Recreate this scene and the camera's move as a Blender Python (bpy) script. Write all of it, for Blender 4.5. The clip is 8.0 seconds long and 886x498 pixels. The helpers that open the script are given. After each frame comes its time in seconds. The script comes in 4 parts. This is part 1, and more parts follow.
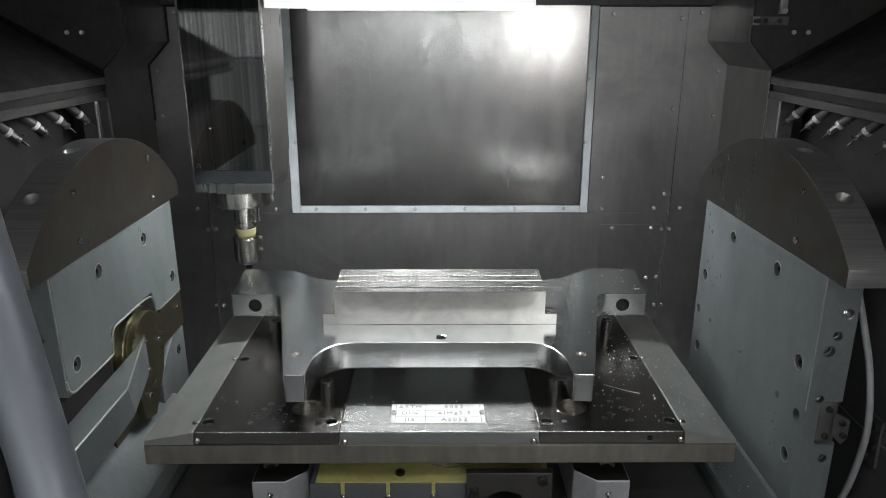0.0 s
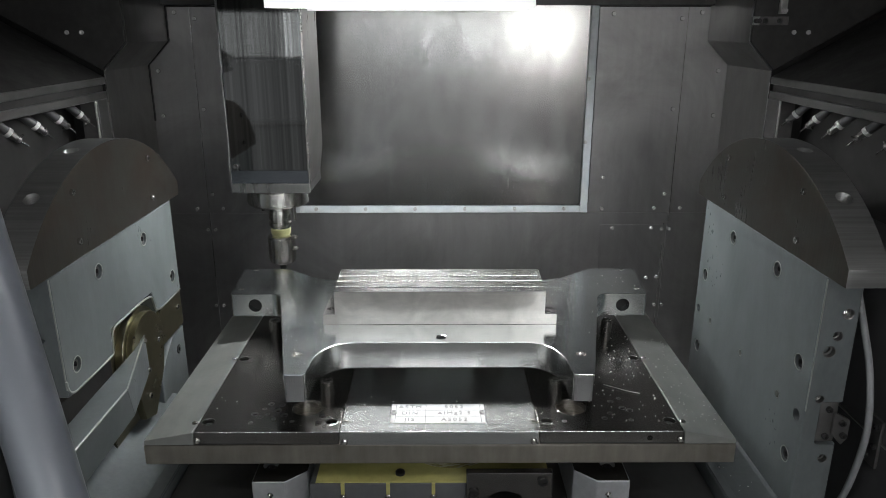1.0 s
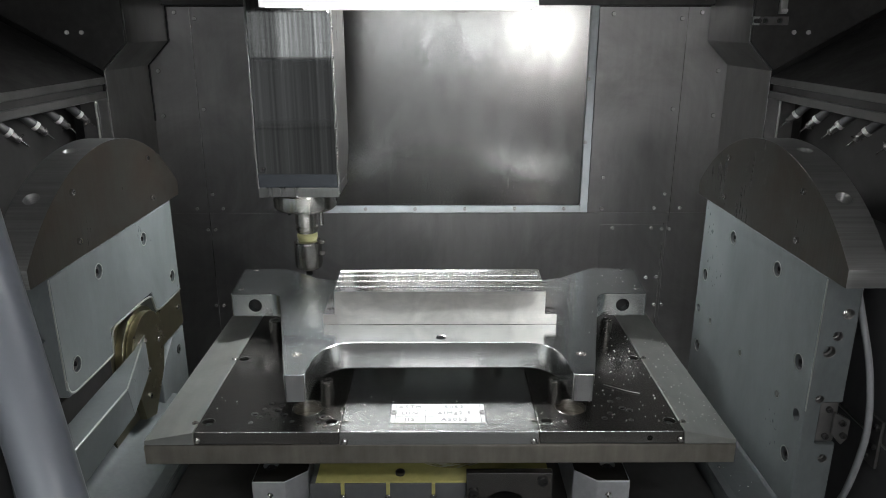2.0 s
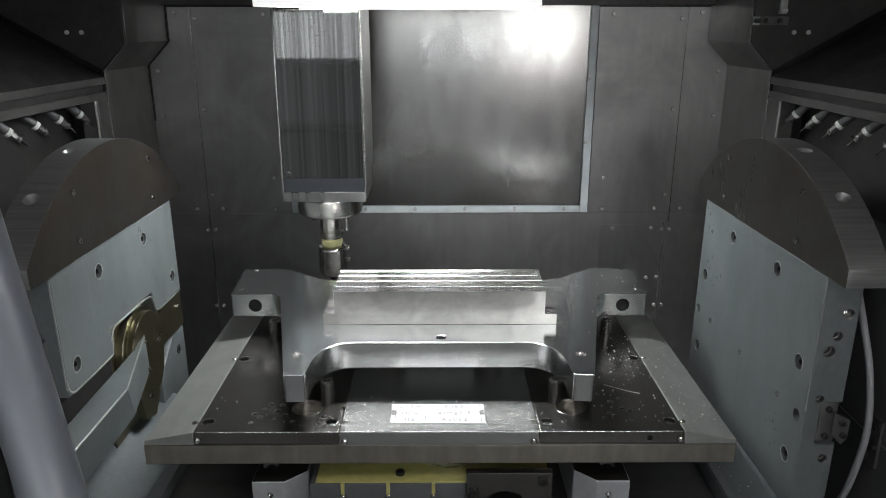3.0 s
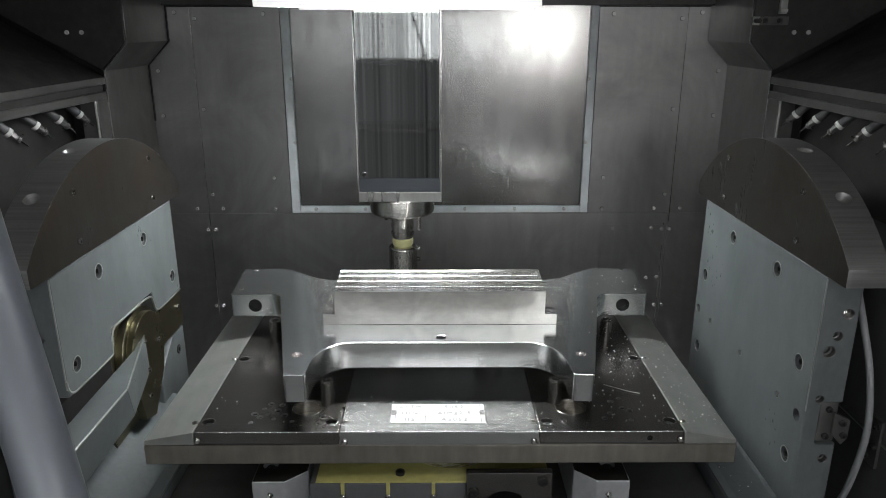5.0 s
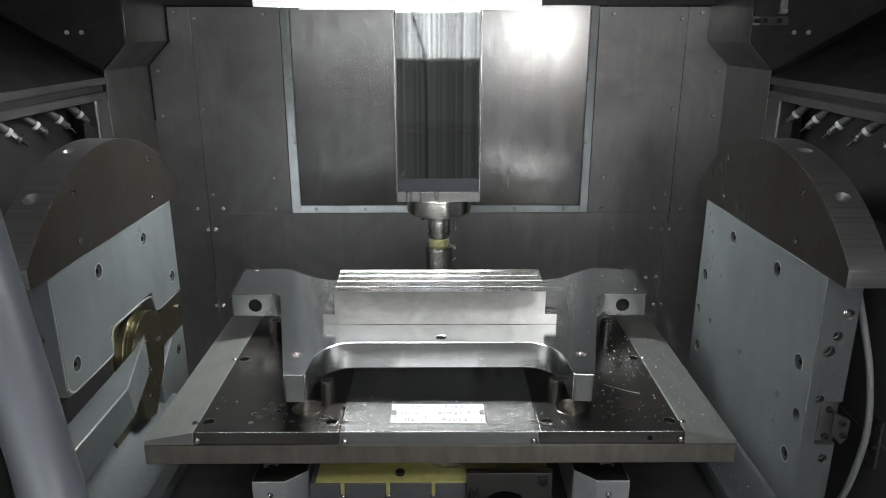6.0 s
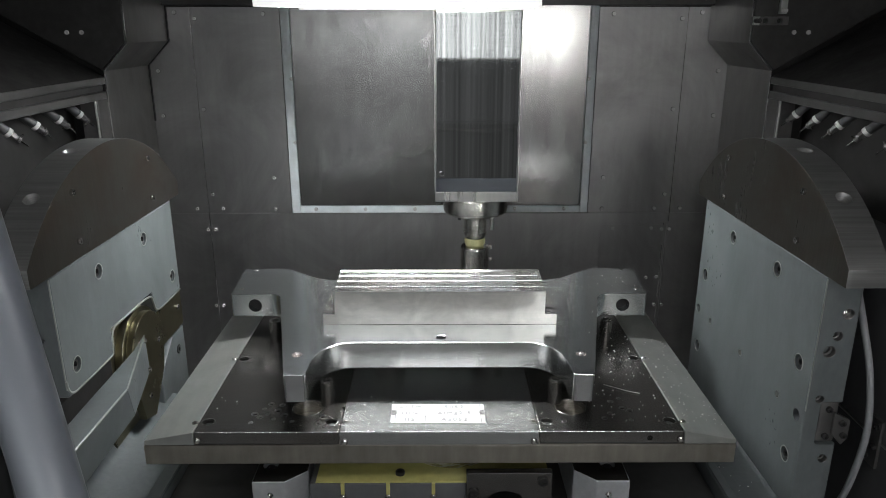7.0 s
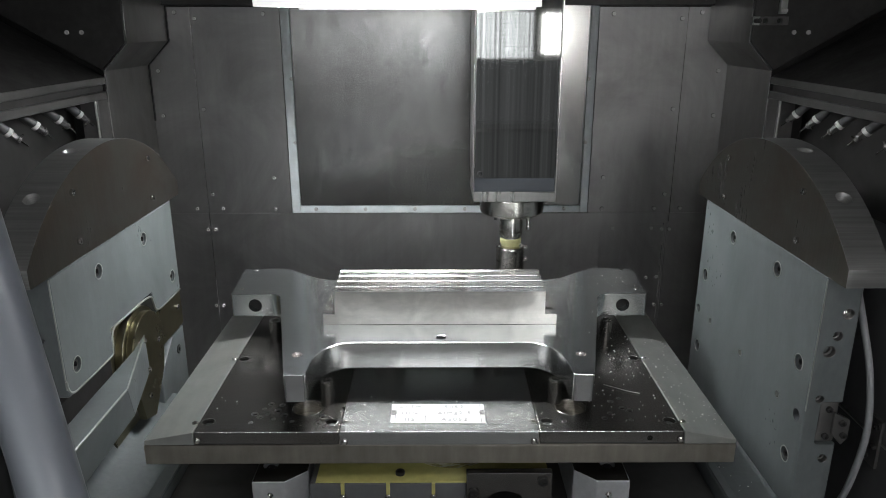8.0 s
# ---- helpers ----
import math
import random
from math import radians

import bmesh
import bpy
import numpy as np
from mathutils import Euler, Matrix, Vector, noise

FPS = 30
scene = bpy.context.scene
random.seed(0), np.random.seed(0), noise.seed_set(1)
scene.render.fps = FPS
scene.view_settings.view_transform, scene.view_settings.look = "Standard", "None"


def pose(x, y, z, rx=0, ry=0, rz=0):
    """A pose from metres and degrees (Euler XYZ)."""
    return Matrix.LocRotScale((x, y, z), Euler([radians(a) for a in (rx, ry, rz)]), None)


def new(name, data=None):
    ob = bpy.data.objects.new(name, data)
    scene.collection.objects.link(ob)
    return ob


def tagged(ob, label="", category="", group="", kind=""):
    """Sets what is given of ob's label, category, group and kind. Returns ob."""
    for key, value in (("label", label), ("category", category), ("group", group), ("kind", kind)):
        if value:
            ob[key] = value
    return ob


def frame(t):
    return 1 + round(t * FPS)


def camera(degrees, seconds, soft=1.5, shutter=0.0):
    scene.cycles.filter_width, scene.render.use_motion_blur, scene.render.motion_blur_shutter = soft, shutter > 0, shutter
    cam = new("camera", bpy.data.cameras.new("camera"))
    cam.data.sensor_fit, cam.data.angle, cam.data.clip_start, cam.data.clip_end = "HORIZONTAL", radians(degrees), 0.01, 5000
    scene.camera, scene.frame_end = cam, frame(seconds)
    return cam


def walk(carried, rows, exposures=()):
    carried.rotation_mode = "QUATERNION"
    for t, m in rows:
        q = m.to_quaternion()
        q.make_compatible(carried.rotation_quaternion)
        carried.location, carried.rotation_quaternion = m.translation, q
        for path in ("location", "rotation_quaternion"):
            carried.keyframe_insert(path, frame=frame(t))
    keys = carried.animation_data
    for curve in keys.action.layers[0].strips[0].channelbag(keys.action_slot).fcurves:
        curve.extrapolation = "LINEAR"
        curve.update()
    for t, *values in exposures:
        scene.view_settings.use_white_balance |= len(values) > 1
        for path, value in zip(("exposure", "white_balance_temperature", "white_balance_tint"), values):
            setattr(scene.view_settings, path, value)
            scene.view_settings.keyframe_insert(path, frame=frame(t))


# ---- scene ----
cam = camera(63.78, 8.0, soft=0.9)
CAM_POSE = pose(0.0, 0.0, 0.605, 90 - 17.45, 0, -0.33)
walk(cam, [(0.0, CAM_POSE), (8.0, CAM_POSE)])

# ---- light: a lamp on the gantry, work lamps round the operator's opening, an added fill light ----
GANTRY_LAMP = 270.0
BAY_LAMP = 20.0
BAY_WINDOW = (1.3, 3.4, 8.0)
FILL_LIGHT = 16.5
world = bpy.data.worlds.new("machine_room")
scene.world = world
world.use_nodes = True
world.node_tree.nodes["Background"].inputs[0].default_value = (0.93, 0.96, 1.0, 1)
world.node_tree.nodes["Background"].inputs[1].default_value = 0.30
scene.view_settings.exposure = 0.0


# ---- materials ----
def mat(name, colour, rough=0.4, metal=0.0, grain=0.0, grain_scale=(40, 40, 40), wear=0.0, wear_scale=6.0,
        rough_var=0.0, bump=0.0, bump_scale=200.0, second=None, specular=0.5, stretch=(1, 1, 1), swirl=0.4, brushed=0.0, groove=0.0, round_axis="Z", detail=6, grain_detail=5):
    m = bpy.data.materials.new(name)
    m.use_nodes = True
    nt = m.node_tree
    bsdf = nt.nodes["Principled BSDF"]
    bsdf.inputs["Roughness"].default_value = rough
    bsdf.inputs["Metallic"].default_value = metal
    bsdf.inputs["Specular IOR Level"].default_value = specular
    if brushed:
        # the gloss spreads round the given axis
        tan = nt.nodes.new("ShaderNodeTangent")
        tan.direction_type, tan.axis = "RADIAL", round_axis
        nt.links.new(tan.outputs[0], bsdf.inputs["Tangent"])
        bsdf.inputs["Anisotropic"].default_value = brushed
        bsdf.inputs["Anisotropic Rotation"].default_value = groove
    tc = nt.nodes.new("ShaderNodeTexCoord")
    mp = nt.nodes.new("ShaderNodeMapping")
    nt.links.new(tc.outputs["Object"], mp.inputs[0])
    mp.inputs["Scale"].default_value = grain_scale
    fine = nt.nodes.new("ShaderNodeTexNoise")
    fine.inputs["Scale"].default_value = 1.0
    fine.inputs["Detail"].default_value = grain_detail
    nt.links.new(mp.outputs[0], fine.inputs["Vector"])
    mp2 = nt.nodes.new("ShaderNodeMapping")
    mp2.inputs["Scale"].default_value = stretch
    nt.links.new(tc.outputs["Object"], mp2.inputs[0])
    broad = nt.nodes.new("ShaderNodeTexNoise")
    broad.inputs["Scale"].default_value = wear_scale
    broad.inputs["Detail"].default_value = detail
    broad.inputs["Roughness"].default_value = 0.62
    broad.inputs["Distortion"].default_value = swirl
    nt.links.new(mp2.outputs[0], broad.inputs["Vector"])

    def ramp(src, lo, hi, a, b):
        r = nt.nodes.new("ShaderNodeMapRange")
        r.inputs[1].default_value, r.inputs[2].default_value = lo, hi
        r.inputs[3].default_value, r.inputs[4].default_value = a, b
        nt.links.new(src, r.inputs[0])
        return r.outputs[0]

    mix = nt.nodes.new("ShaderNodeMix")
    mix.data_type = "RGBA"
    mix.inputs[6].default_value = (*colour, 1)
    mix.inputs[7].default_value = (*(second or [c * (1 - wear) for c in colour]), 1)
    nt.links.new(ramp(broad.outputs[0], 0.34, 0.74, 0, 1 if (wear or second) else 0), mix.inputs[0])
    mul = nt.nodes.new("ShaderNodeMix")
    mul.data_type, mul.blend_type = "RGBA", "MULTIPLY"
    mul.inputs[0].default_value = 1
    nt.links.new(mix.outputs[2], mul.inputs[6])
    g = ramp(fine.outputs[0], 0.3, 0.7, 1 - grain, 1 + grain)
    comb = nt.nodes.new("ShaderNodeCombineColor")
    for i in range(3):
        nt.links.new(g, comb.inputs[i])
    nt.links.new(comb.outputs[0], mul.inputs[7])
    nt.links.new(mul.outputs[2], bsdf.inputs["Base Color"])
    if rough_var:
        add = nt.nodes.new("ShaderNodeMath")
        add.operation = "ADD"
        nt.links.new(ramp(broad.outputs[0], 0.35, 0.7, rough - rough_var, rough + rough_var), add.inputs[0])
        nt.links.new(ramp(fine.outputs[0], 0.3, 0.7, -rough_var * 0.6, rough_var * 0.6), add.inputs[1])
        nt.links.new(add.outputs[0], bsdf.inputs["Roughness"])
    if bump:
        b = nt.nodes.new("ShaderNodeBump")
        b.inputs["Strength"].default_value = bump
        b.inputs["Distance"].default_value = 0.001
        nt.links.new(fine.outputs[0], b.inputs["Height"])
        nt.links.new(b.outputs[0], bsdf.inputs["Normal"])
    return m


def glow(name, colour, strength):
    m = bpy.data.materials.new(name)
    m.use_nodes = True
    bsdf = m.node_tree.nodes["Principled BSDF"]
    bsdf.inputs["Base Color"].default_value = (0.8, 0.8, 0.8, 1)
    bsdf.inputs["Emission Color"].default_value = (*colour, 1)
    bsdf.inputs["Emission Strength"].default_value = strength
    return m


M = {}
M["wall"] = mat("stainless_sheet", (0.385, 0.38, 0.38), 0.48, 1.0, 0.06, (60, 60, 5), 0.30, 4.0, 0.08, 0.02, swirl=1.0)
M["slide"] = mat("wiped_stainless_sheet", (0.375, 0.37, 0.362), 0.235, 1.0, 0.045, (120, 120, 2.2), 0.24, 6.0, 0.022, 0.0, stretch=(1.6, 1, 0.7), swirl=1.6, detail=2, grain_detail=1)
M["seal"] = mat("milky_plastic", (0.64, 0.69, 0.71), 0.45, 0.0, 0.05, (30, 30, 30), 0.22, 12)
M["side"] = mat("dull_side_sheet", (0.30, 0.295, 0.288), 0.42, 1.0, 0.10, (40, 40, 10), 0.25, 4.0, 0.06, 0.05)
M["black"] = mat("blackened_sheet", (0.048, 0.047, 0.046), 0.45, 0.3, 0.15, (60, 60, 60), 0.3, 9, 0.08)
M["rail"] = mat("rail_steel", (0.19, 0.187, 0.183), 0.42, 0.8, 0.12, (40, 6, 40), 0.3, 8, 0.06)
M["grey"] = mat("blue_grey_paint", (0.130, 0.146, 0.149), 0.37, 0.0, 0.08, (120, 120, 60), 0.30, 6, 0.07, 0.06, stretch=(1, 1, 0.5), detail=8)
M["wing"] = mat("ground_steel", (0.11, 0.108, 0.099), 0.36, 0.9, 0.11, (20, 260, 14), 0.25, 6, 0.07, 0.03, second=(0.10, 0.076, 0.058))
M["rim"] = mat("milled_rim_steel", (0.235, 0.235, 0.233), 0.42, 0.65, 0.16, (4, 30, 420), 0.2, 6, 0.05, 0.1)
M["alu"] = mat("ground_aluminium", (0.60, 0.64, 0.645), 0.20, 1.0, 0.03, (8, 220, 40), 0.06, 6, 0.03, 0.012)
M["block"] = mat("machined_aluminium", (0.80, 0.79, 0.77), 0.165, 1.0, 0.05, (1, 500, 500), 0.05, 6, 0.02, 0.0)
M["sawn"] = mat("dull_sawn_aluminium", (0.78, 0.75, 0.712), 0.38, 1.0, 0.06, (40, 120, 120), 0.34, 12, 0.06, 0.04, swirl=0.8)
M["chute"] = mat("scuffed_chip_pan", (0.55, 0.55, 0.54), 0.42, 0.9, 0.1, (30, 30, 30), 0.25, 5, 0.08, 0.05)
M["guard"] = mat("dark_grey_paint", (0.075, 0.076, 0.078), 0.45, 0.0, 0.1, (60, 60, 60), 0.2, 8, 0.06)
M["plate"] = mat("oiled_black_steel", (0.185, 0.183, 0.176), 0.25, 0.9, 0.05, (60, 60, 60), 0.18, 4, 0.03, 0.01, second=(0.14, 0.128, 0.115))
M["cplate"] = mat("bare_sheet", (0.42, 0.43, 0.42), 0.25, 0.9, 0.04, (8, 120, 40), 0.06, 7, 0.0, 0.01)
M["base"] = mat("brown_grey_steel", (0.38, 0.355, 0.31), 0.40, 0.9, 0.14, (60, 60, 8), 0.3, 10, 0.06, 0.08)
M["bar"] = mat("side_bar_steel", (0.44, 0.455, 0.43), 0.42, 0.85, 0.07, (60, 12, 60), 0.15, 10, 0.06, 0.04)
M["ram"] = mat("polished_ram_steel", (0.19, 0.192, 0.187), 0.046, 1.0, 0.30, (150, 150, 0.4), 0.30, 2.0, 0.0, 0.0, stretch=(9, 9, 0.3))
M["apron"] = mat("bluish_apron_steel", (0.20, 0.215, 0.235), 0.22, 1.0, 0.06, (6, 60, 300), 0.15, 8, 0.04)
M["turned"] = mat("lathe_turned_steel", (0.62, 0.605, 0.57), 0.24, 1.0, 0.10, (20, 20, 700), 0.1, 10, 0.0, brushed=0.9, groove=0.25)
M["milled"] = mat("milled_aluminium_edge", (0.82, 0.83, 0.83), 0.22, 1.0, 0.05, (160, 160, 4), 0.08, 12, 0.02)
M["ramside"] = mat("ram_side_steel", (0.33, 0.33, 0.32), 0.32, 1.0, 0.10, (90, 90, 4), 0.2, 4, 0.05)
M["chrome"] = mat("turned_steel", (0.64, 0.625, 0.60), 0.25, 1.0, 0.12, (40, 40, 500), 0.1, 10, 0.05)
M["bolt"] = mat("bolt_steel", (0.70, 0.70, 0.69), 0.16, 1.0, 0.08, (200, 200, 200))
M["cast"] = mat("scuffed_bracket_metal", (0.45, 0.465, 0.48), 0.5, 0.25, 0.08, (80, 80, 80), 0.2, 14, 0.06, 0.06)
M["wallbolt"] = mat("zinc_screw_steel", (0.92, 0.92, 0.91), 0.25, 0.5, 0.08, (200, 200, 200))
M["darkbolt"] = mat("black_oxide_bolt", (0.06, 0.06, 0.06), 0.35, 0.8, 0.1, (200, 200, 200))
M["hole"] = mat("bore_gap_shade", (0.03, 0.03, 0.03), 0.5, 0.5)
M["yellow"] = mat("dull_yellow_paint", (0.58, 0.55, 0.20), 0.45, 0.0, 0.08, (60, 60, 60), 0.25, 14, 0.06)
M["ringyellow"] = mat("pale_yellow_plastic", (0.60, 0.58, 0.30), 0.4, 0.0, 0.06, (80, 80, 80), 0.1, 20)
M["olive"] = mat("olive_tinted_steel", (0.16, 0.145, 0.09), 0.32, 0.9, 0.1, (60, 60, 60), 0.2, 9, 0.06)
M["brass"] = mat("pale_brass", (0.42, 0.40, 0.30), 0.28, 1.0, 0.08, (60, 60, 60))
M["white"] = mat("white_label", (0.92, 0.93, 0.92), 0.4, 0.0, 0.03, (60, 60, 60), 0.05, 30)
M["ink"] = mat("grey_ink", (0.30, 0.30, 0.30), 0.5)
M["nylon"] = mat("white_nylon", (0.72, 0.72, 0.70), 0.4, 0.0, 0.05, (120, 120, 120), 0.2, 40)
M["hose"] = mat("grey_hose", (0.12, 0.125, 0.13), 0.35, 0.0, 0.06, (60, 60, 60), 0.15, 20)
M["cable"] = mat("pale_grey_cable", (0.27, 0.28, 0.29), 0.32, 0.0, 0.05, (60, 60, 60), 0.12, 20)
M["tube"] = mat("pale_grey_tube", (0.085, 0.092, 0.105), 0.33, 0.15, 0.05, (20, 20, 20), 0.12, 9, 0.05)
M["chip"] = mat("bright_chip", (0.80, 0.80, 0.78), 0.3, 1.0)
M["lamp"] = glow("gantry_lamp_light", (0.97, 0.99, 1.0), GANTRY_LAMP)
M["lampedge"] = glow("lamp_edge_light", (1.0, 0.99, 0.97), 0.75)
M["bay"] = glow("bay_lamp_light", (1.0, 0.99, 0.98), BAY_LAMP)
M["fill_strip"] = glow("fill_light_glow", (1.0, 1.0, 1.0), FILL_LIGHT)
for k, strength in enumerate(BAY_WINDOW):
    M["baydim%d" % k] = glow("mesh_lamp_light", (0.93, 0.97, 1.0), strength)
M["frame"] = mat("white_lamp_frame", (0.75, 0.75, 0.74), 0.4, 0.0, 0.04, (50, 50, 50), 0.1, 20)


# ---- mesh helpers ----
def thing(name, label, category, group="", kind="", at=(0, 0, 0)):
    ob = new(name)
    ob.location = at
    return tagged(ob, label, category, group, kind)


def to_mesh(name, bm, material, smooth=True):
    bmesh.ops.recalc_face_normals(bm, faces=bm.faces[:])
    me = bpy.data.meshes.new(name)
    bm.to_mesh(me)
    bm.free()
    me.materials.append(M[material])
    if smooth:
        me.polygons.foreach_set("use_smooth", [True] * len(me.polygons))
        me.set_sharp_from_angle(angle=radians(20))
    return me


def part(name, bm, material, parent=None, label="", at=None):
    me = bm if isinstance(bm, bpy.types.Mesh) else to_mesh(name, bm, material)
    ob = new(name, me)
    ob.parent = parent
    if at is not None:
        ob.matrix_basis = at if isinstance(at, Matrix) else Matrix.Translation(at)
    return tagged(ob, label)


def lone(name, bm, material, label, category, group="", kind="", at=None):
    ob = part(name, bm, material, None, label, at)
    return tagged(ob, label, category, group, kind)


def bev(bm, width, segs=2, angle=30):
    edges = [e for e in bm.edges if len(e.link_faces) == 2 and e.calc_face_angle(0) > radians(angle)]
    if width > 0:
        bmesh.ops.bevel(bm, geom=edges, offset=width, segments=segs, affect="EDGES", profile=0.5)
    return bm


def box(x0, x1, y0, y1, z0, z1, bevel=0.001, segs=2):
    bm = bmesh.new()
    bmesh.ops.create_cube(bm, size=1, matrix=Matrix.Translation(((x0 + x1) / 2, (y0 + y1) / 2, (z0 + z1) / 2)) @ Matrix.Diagonal((x1 - x0, y1 - y0, z1 - z0, 1)))
    return bev(bm, bevel, segs)


def prism(poly, axis, a, b, bevel=0.001, segs=2):
    """Extrude a polygon along an axis from a to b. The polygon lies in (y, z) for x, (x, z) for y, (x, y) for z."""
    place = {"x": lambda u, v, w: (w, u, v), "y": lambda u, v, w: (u, w, v), "z": lambda u, v, w: (u, v, w)}[axis]
    bm = bmesh.new()
    lo = [bm.verts.new(place(u, v, a)) for u, v in poly]
    hi = [bm.verts.new(place(u, v, b)) for u, v in poly]
    bm.faces.new(lo[::-1])
    bm.faces.new(hi)
    n = len(poly)
    for i in range(n):
        bm.faces.new((lo[i], lo[(i + 1) % n], hi[(i + 1) % n], hi[i]))
    bmesh.ops.recalc_face_normals(bm, faces=bm.faces[:])
    return bev(bm, bevel, segs)


def cyl(r, depth, at, axis="z", segs=32, r2=None, bevel=0.0):
    bm = bmesh.new()
    turn = {"z": Matrix.Identity(4), "x": Matrix.Rotation(radians(90), 4, "Y"), "y": Matrix.Rotation(radians(90), 4, "X")}[axis]
    bmesh.ops.create_cone(bm, cap_ends=True, segments=segs, radius1=r, radius2=r if r2 is None else r2, depth=depth, matrix=Matrix.Translation(at) @ turn)
    return bev(bm, bevel, 1, 50)


def lathe(profile, segs=48):
    """Turn a profile of (radius, z) pairs round the z axis."""
    bm = bmesh.new()
    rings = []
    for r, z in profile:
        if r < 1e-6:
            rings.append([bm.verts.new((0, 0, z))])
        else:
            rings.append([bm.verts.new((r * math.cos(2 * math.pi * i / segs), r * math.sin(2 * math.pi * i / segs), z)) for i in range(segs)])
    for a, b in zip(rings, rings[1:]):
        for i in range(segs):
            j = (i + 1) % segs
            vs = [a[i % len(a)], a[j % len(a)], b[j % len(b)], b[i % len(b)]]
            bm.faces.new(list(dict.fromkeys(vs)))
    return bm


def fillet(poly, radii, segs=6):
    """Round the corners of a polygon: one radius for each corner, 0 keeps it sharp."""
    out = []
    n = len(poly)
    for i, (p, r) in enumerate(zip(poly, radii)):
        p, a, b = Vector(p), Vector(poly[i - 1]), Vector(poly[(i + 1) % n])
        if r <= 0:
            out.append(tuple(p))
            continue
        u, v = (a - p).normalized(), (b - p).normalized()
        half = u.angle(v) / 2
        d = r / math.tan(half)
        c = p + (u + v).normalized() * (r / math.sin(half))
        s, e = p + u * d - c, p + v * d - c
        turn = s.angle_signed(e)
        for k in range(segs + 1):
            w = s.copy()
            w.rotate(Matrix.Rotation(-turn * k / segs, 2))
            out.append(tuple(c + w))
    return out


def carve(bm, cutters):
    """Take the cutters, a list of closed bmeshes, out of a mesh."""
    body = new("raw", to_mesh("raw", bm, "hole", False))
    tools = bmesh.new()
    for c in cutters:
        m = bpy.data.meshes.new("c")
        bmesh.ops.recalc_face_normals(c, faces=c.faces[:])
        c.to_mesh(m)
        c.free()
        tools.from_mesh(m)
        bpy.data.meshes.remove(m)
    tool = new("cutter", to_mesh("cutter", tools, "hole", False))
    mod = body.modifiers.new("cut", "BOOLEAN")
    mod.operation, mod.solver, mod.object, mod.use_self = "DIFFERENCE", "EXACT", tool, True
    res = bpy.data.meshes.new_from_object(body.evaluated_get(bpy.context.evaluated_depsgraph_get()))
    out = bmesh.new()
    out.from_mesh(res)
    for o in (body, tool):
        old = o.data
        bpy.data.objects.remove(o)
        bpy.data.meshes.remove(old)
    bpy.data.meshes.remove(res)
    return out


def socket_mesh(name, r, h, material):
    """A cap screw along z: a domed head with a hexagon socket in it."""
    out = carve(lathe([(0, 0), (r, 0), (r, h * 0.8), (r * 0.85, h), (0, h)], 20), [cyl(r * 0.5, h * 1.2, (0, 0, h), "z", 6)])
    return to_mesh(name, out, material)


SCREW = socket_mesh("wall_screw", 0.0050, 0.0044, "wallbolt")
WASHER = to_mesh("washer", lathe([(0.0, 0), (0.0060, 0), (0.0058, 0.0010), (0.0, 0.0012)], 18), "black")
CAP_BIG = socket_mesh("cap_screw", 0.0105, 0.012, "darkbolt")
CAP_MID = socket_mesh("cap_screw_mid", 0.0055, 0.005, "bolt")
CAP_DARK = socket_mesh("cap_screw_dark", 0.008, 0.006, "darkbolt")
CAP_POST = socket_mesh("cap_screw_post", 0.0055, 0.005, "darkbolt")
BUTTON = to_mesh("button_screw", lathe([(0, 0), (0.0055, 0), (0.005, 0.002), (0.003, 0.0036), (0, 0.004)], 16), "chrome")
RING_BIG = to_mesh("screw_ring", lathe([(0.0123, -0.0006), (0.0126, 0.0007), (0.0142, 0.0004), (0.0146, -0.0006)], 28), "bar")
RING_MID = to_mesh("screw_ring_mid", lathe([(0.0093, -0.0006), (0.0096, 0.0005), (0.0106, 0.0003), (0.0109, -0.0006)], 26), "bolt")
FACE = {"-y": Matrix.Rotation(radians(90), 4, "X"), "+x": Matrix.Rotation(radians(90), 4, "Y"), "-x": Matrix.Rotation(radians(-90), 4, "Y"), "+z": Matrix.Identity(4)}


def screw(parent, me, x, y, z, face, name="screw"):
    return part(name, me, None, parent, at=Matrix.Translation((x, y, z)) @ FACE[face])


# ---- the enclosure ----
YB = 2.0
FLOOR = -0.55
TOP = 1.0


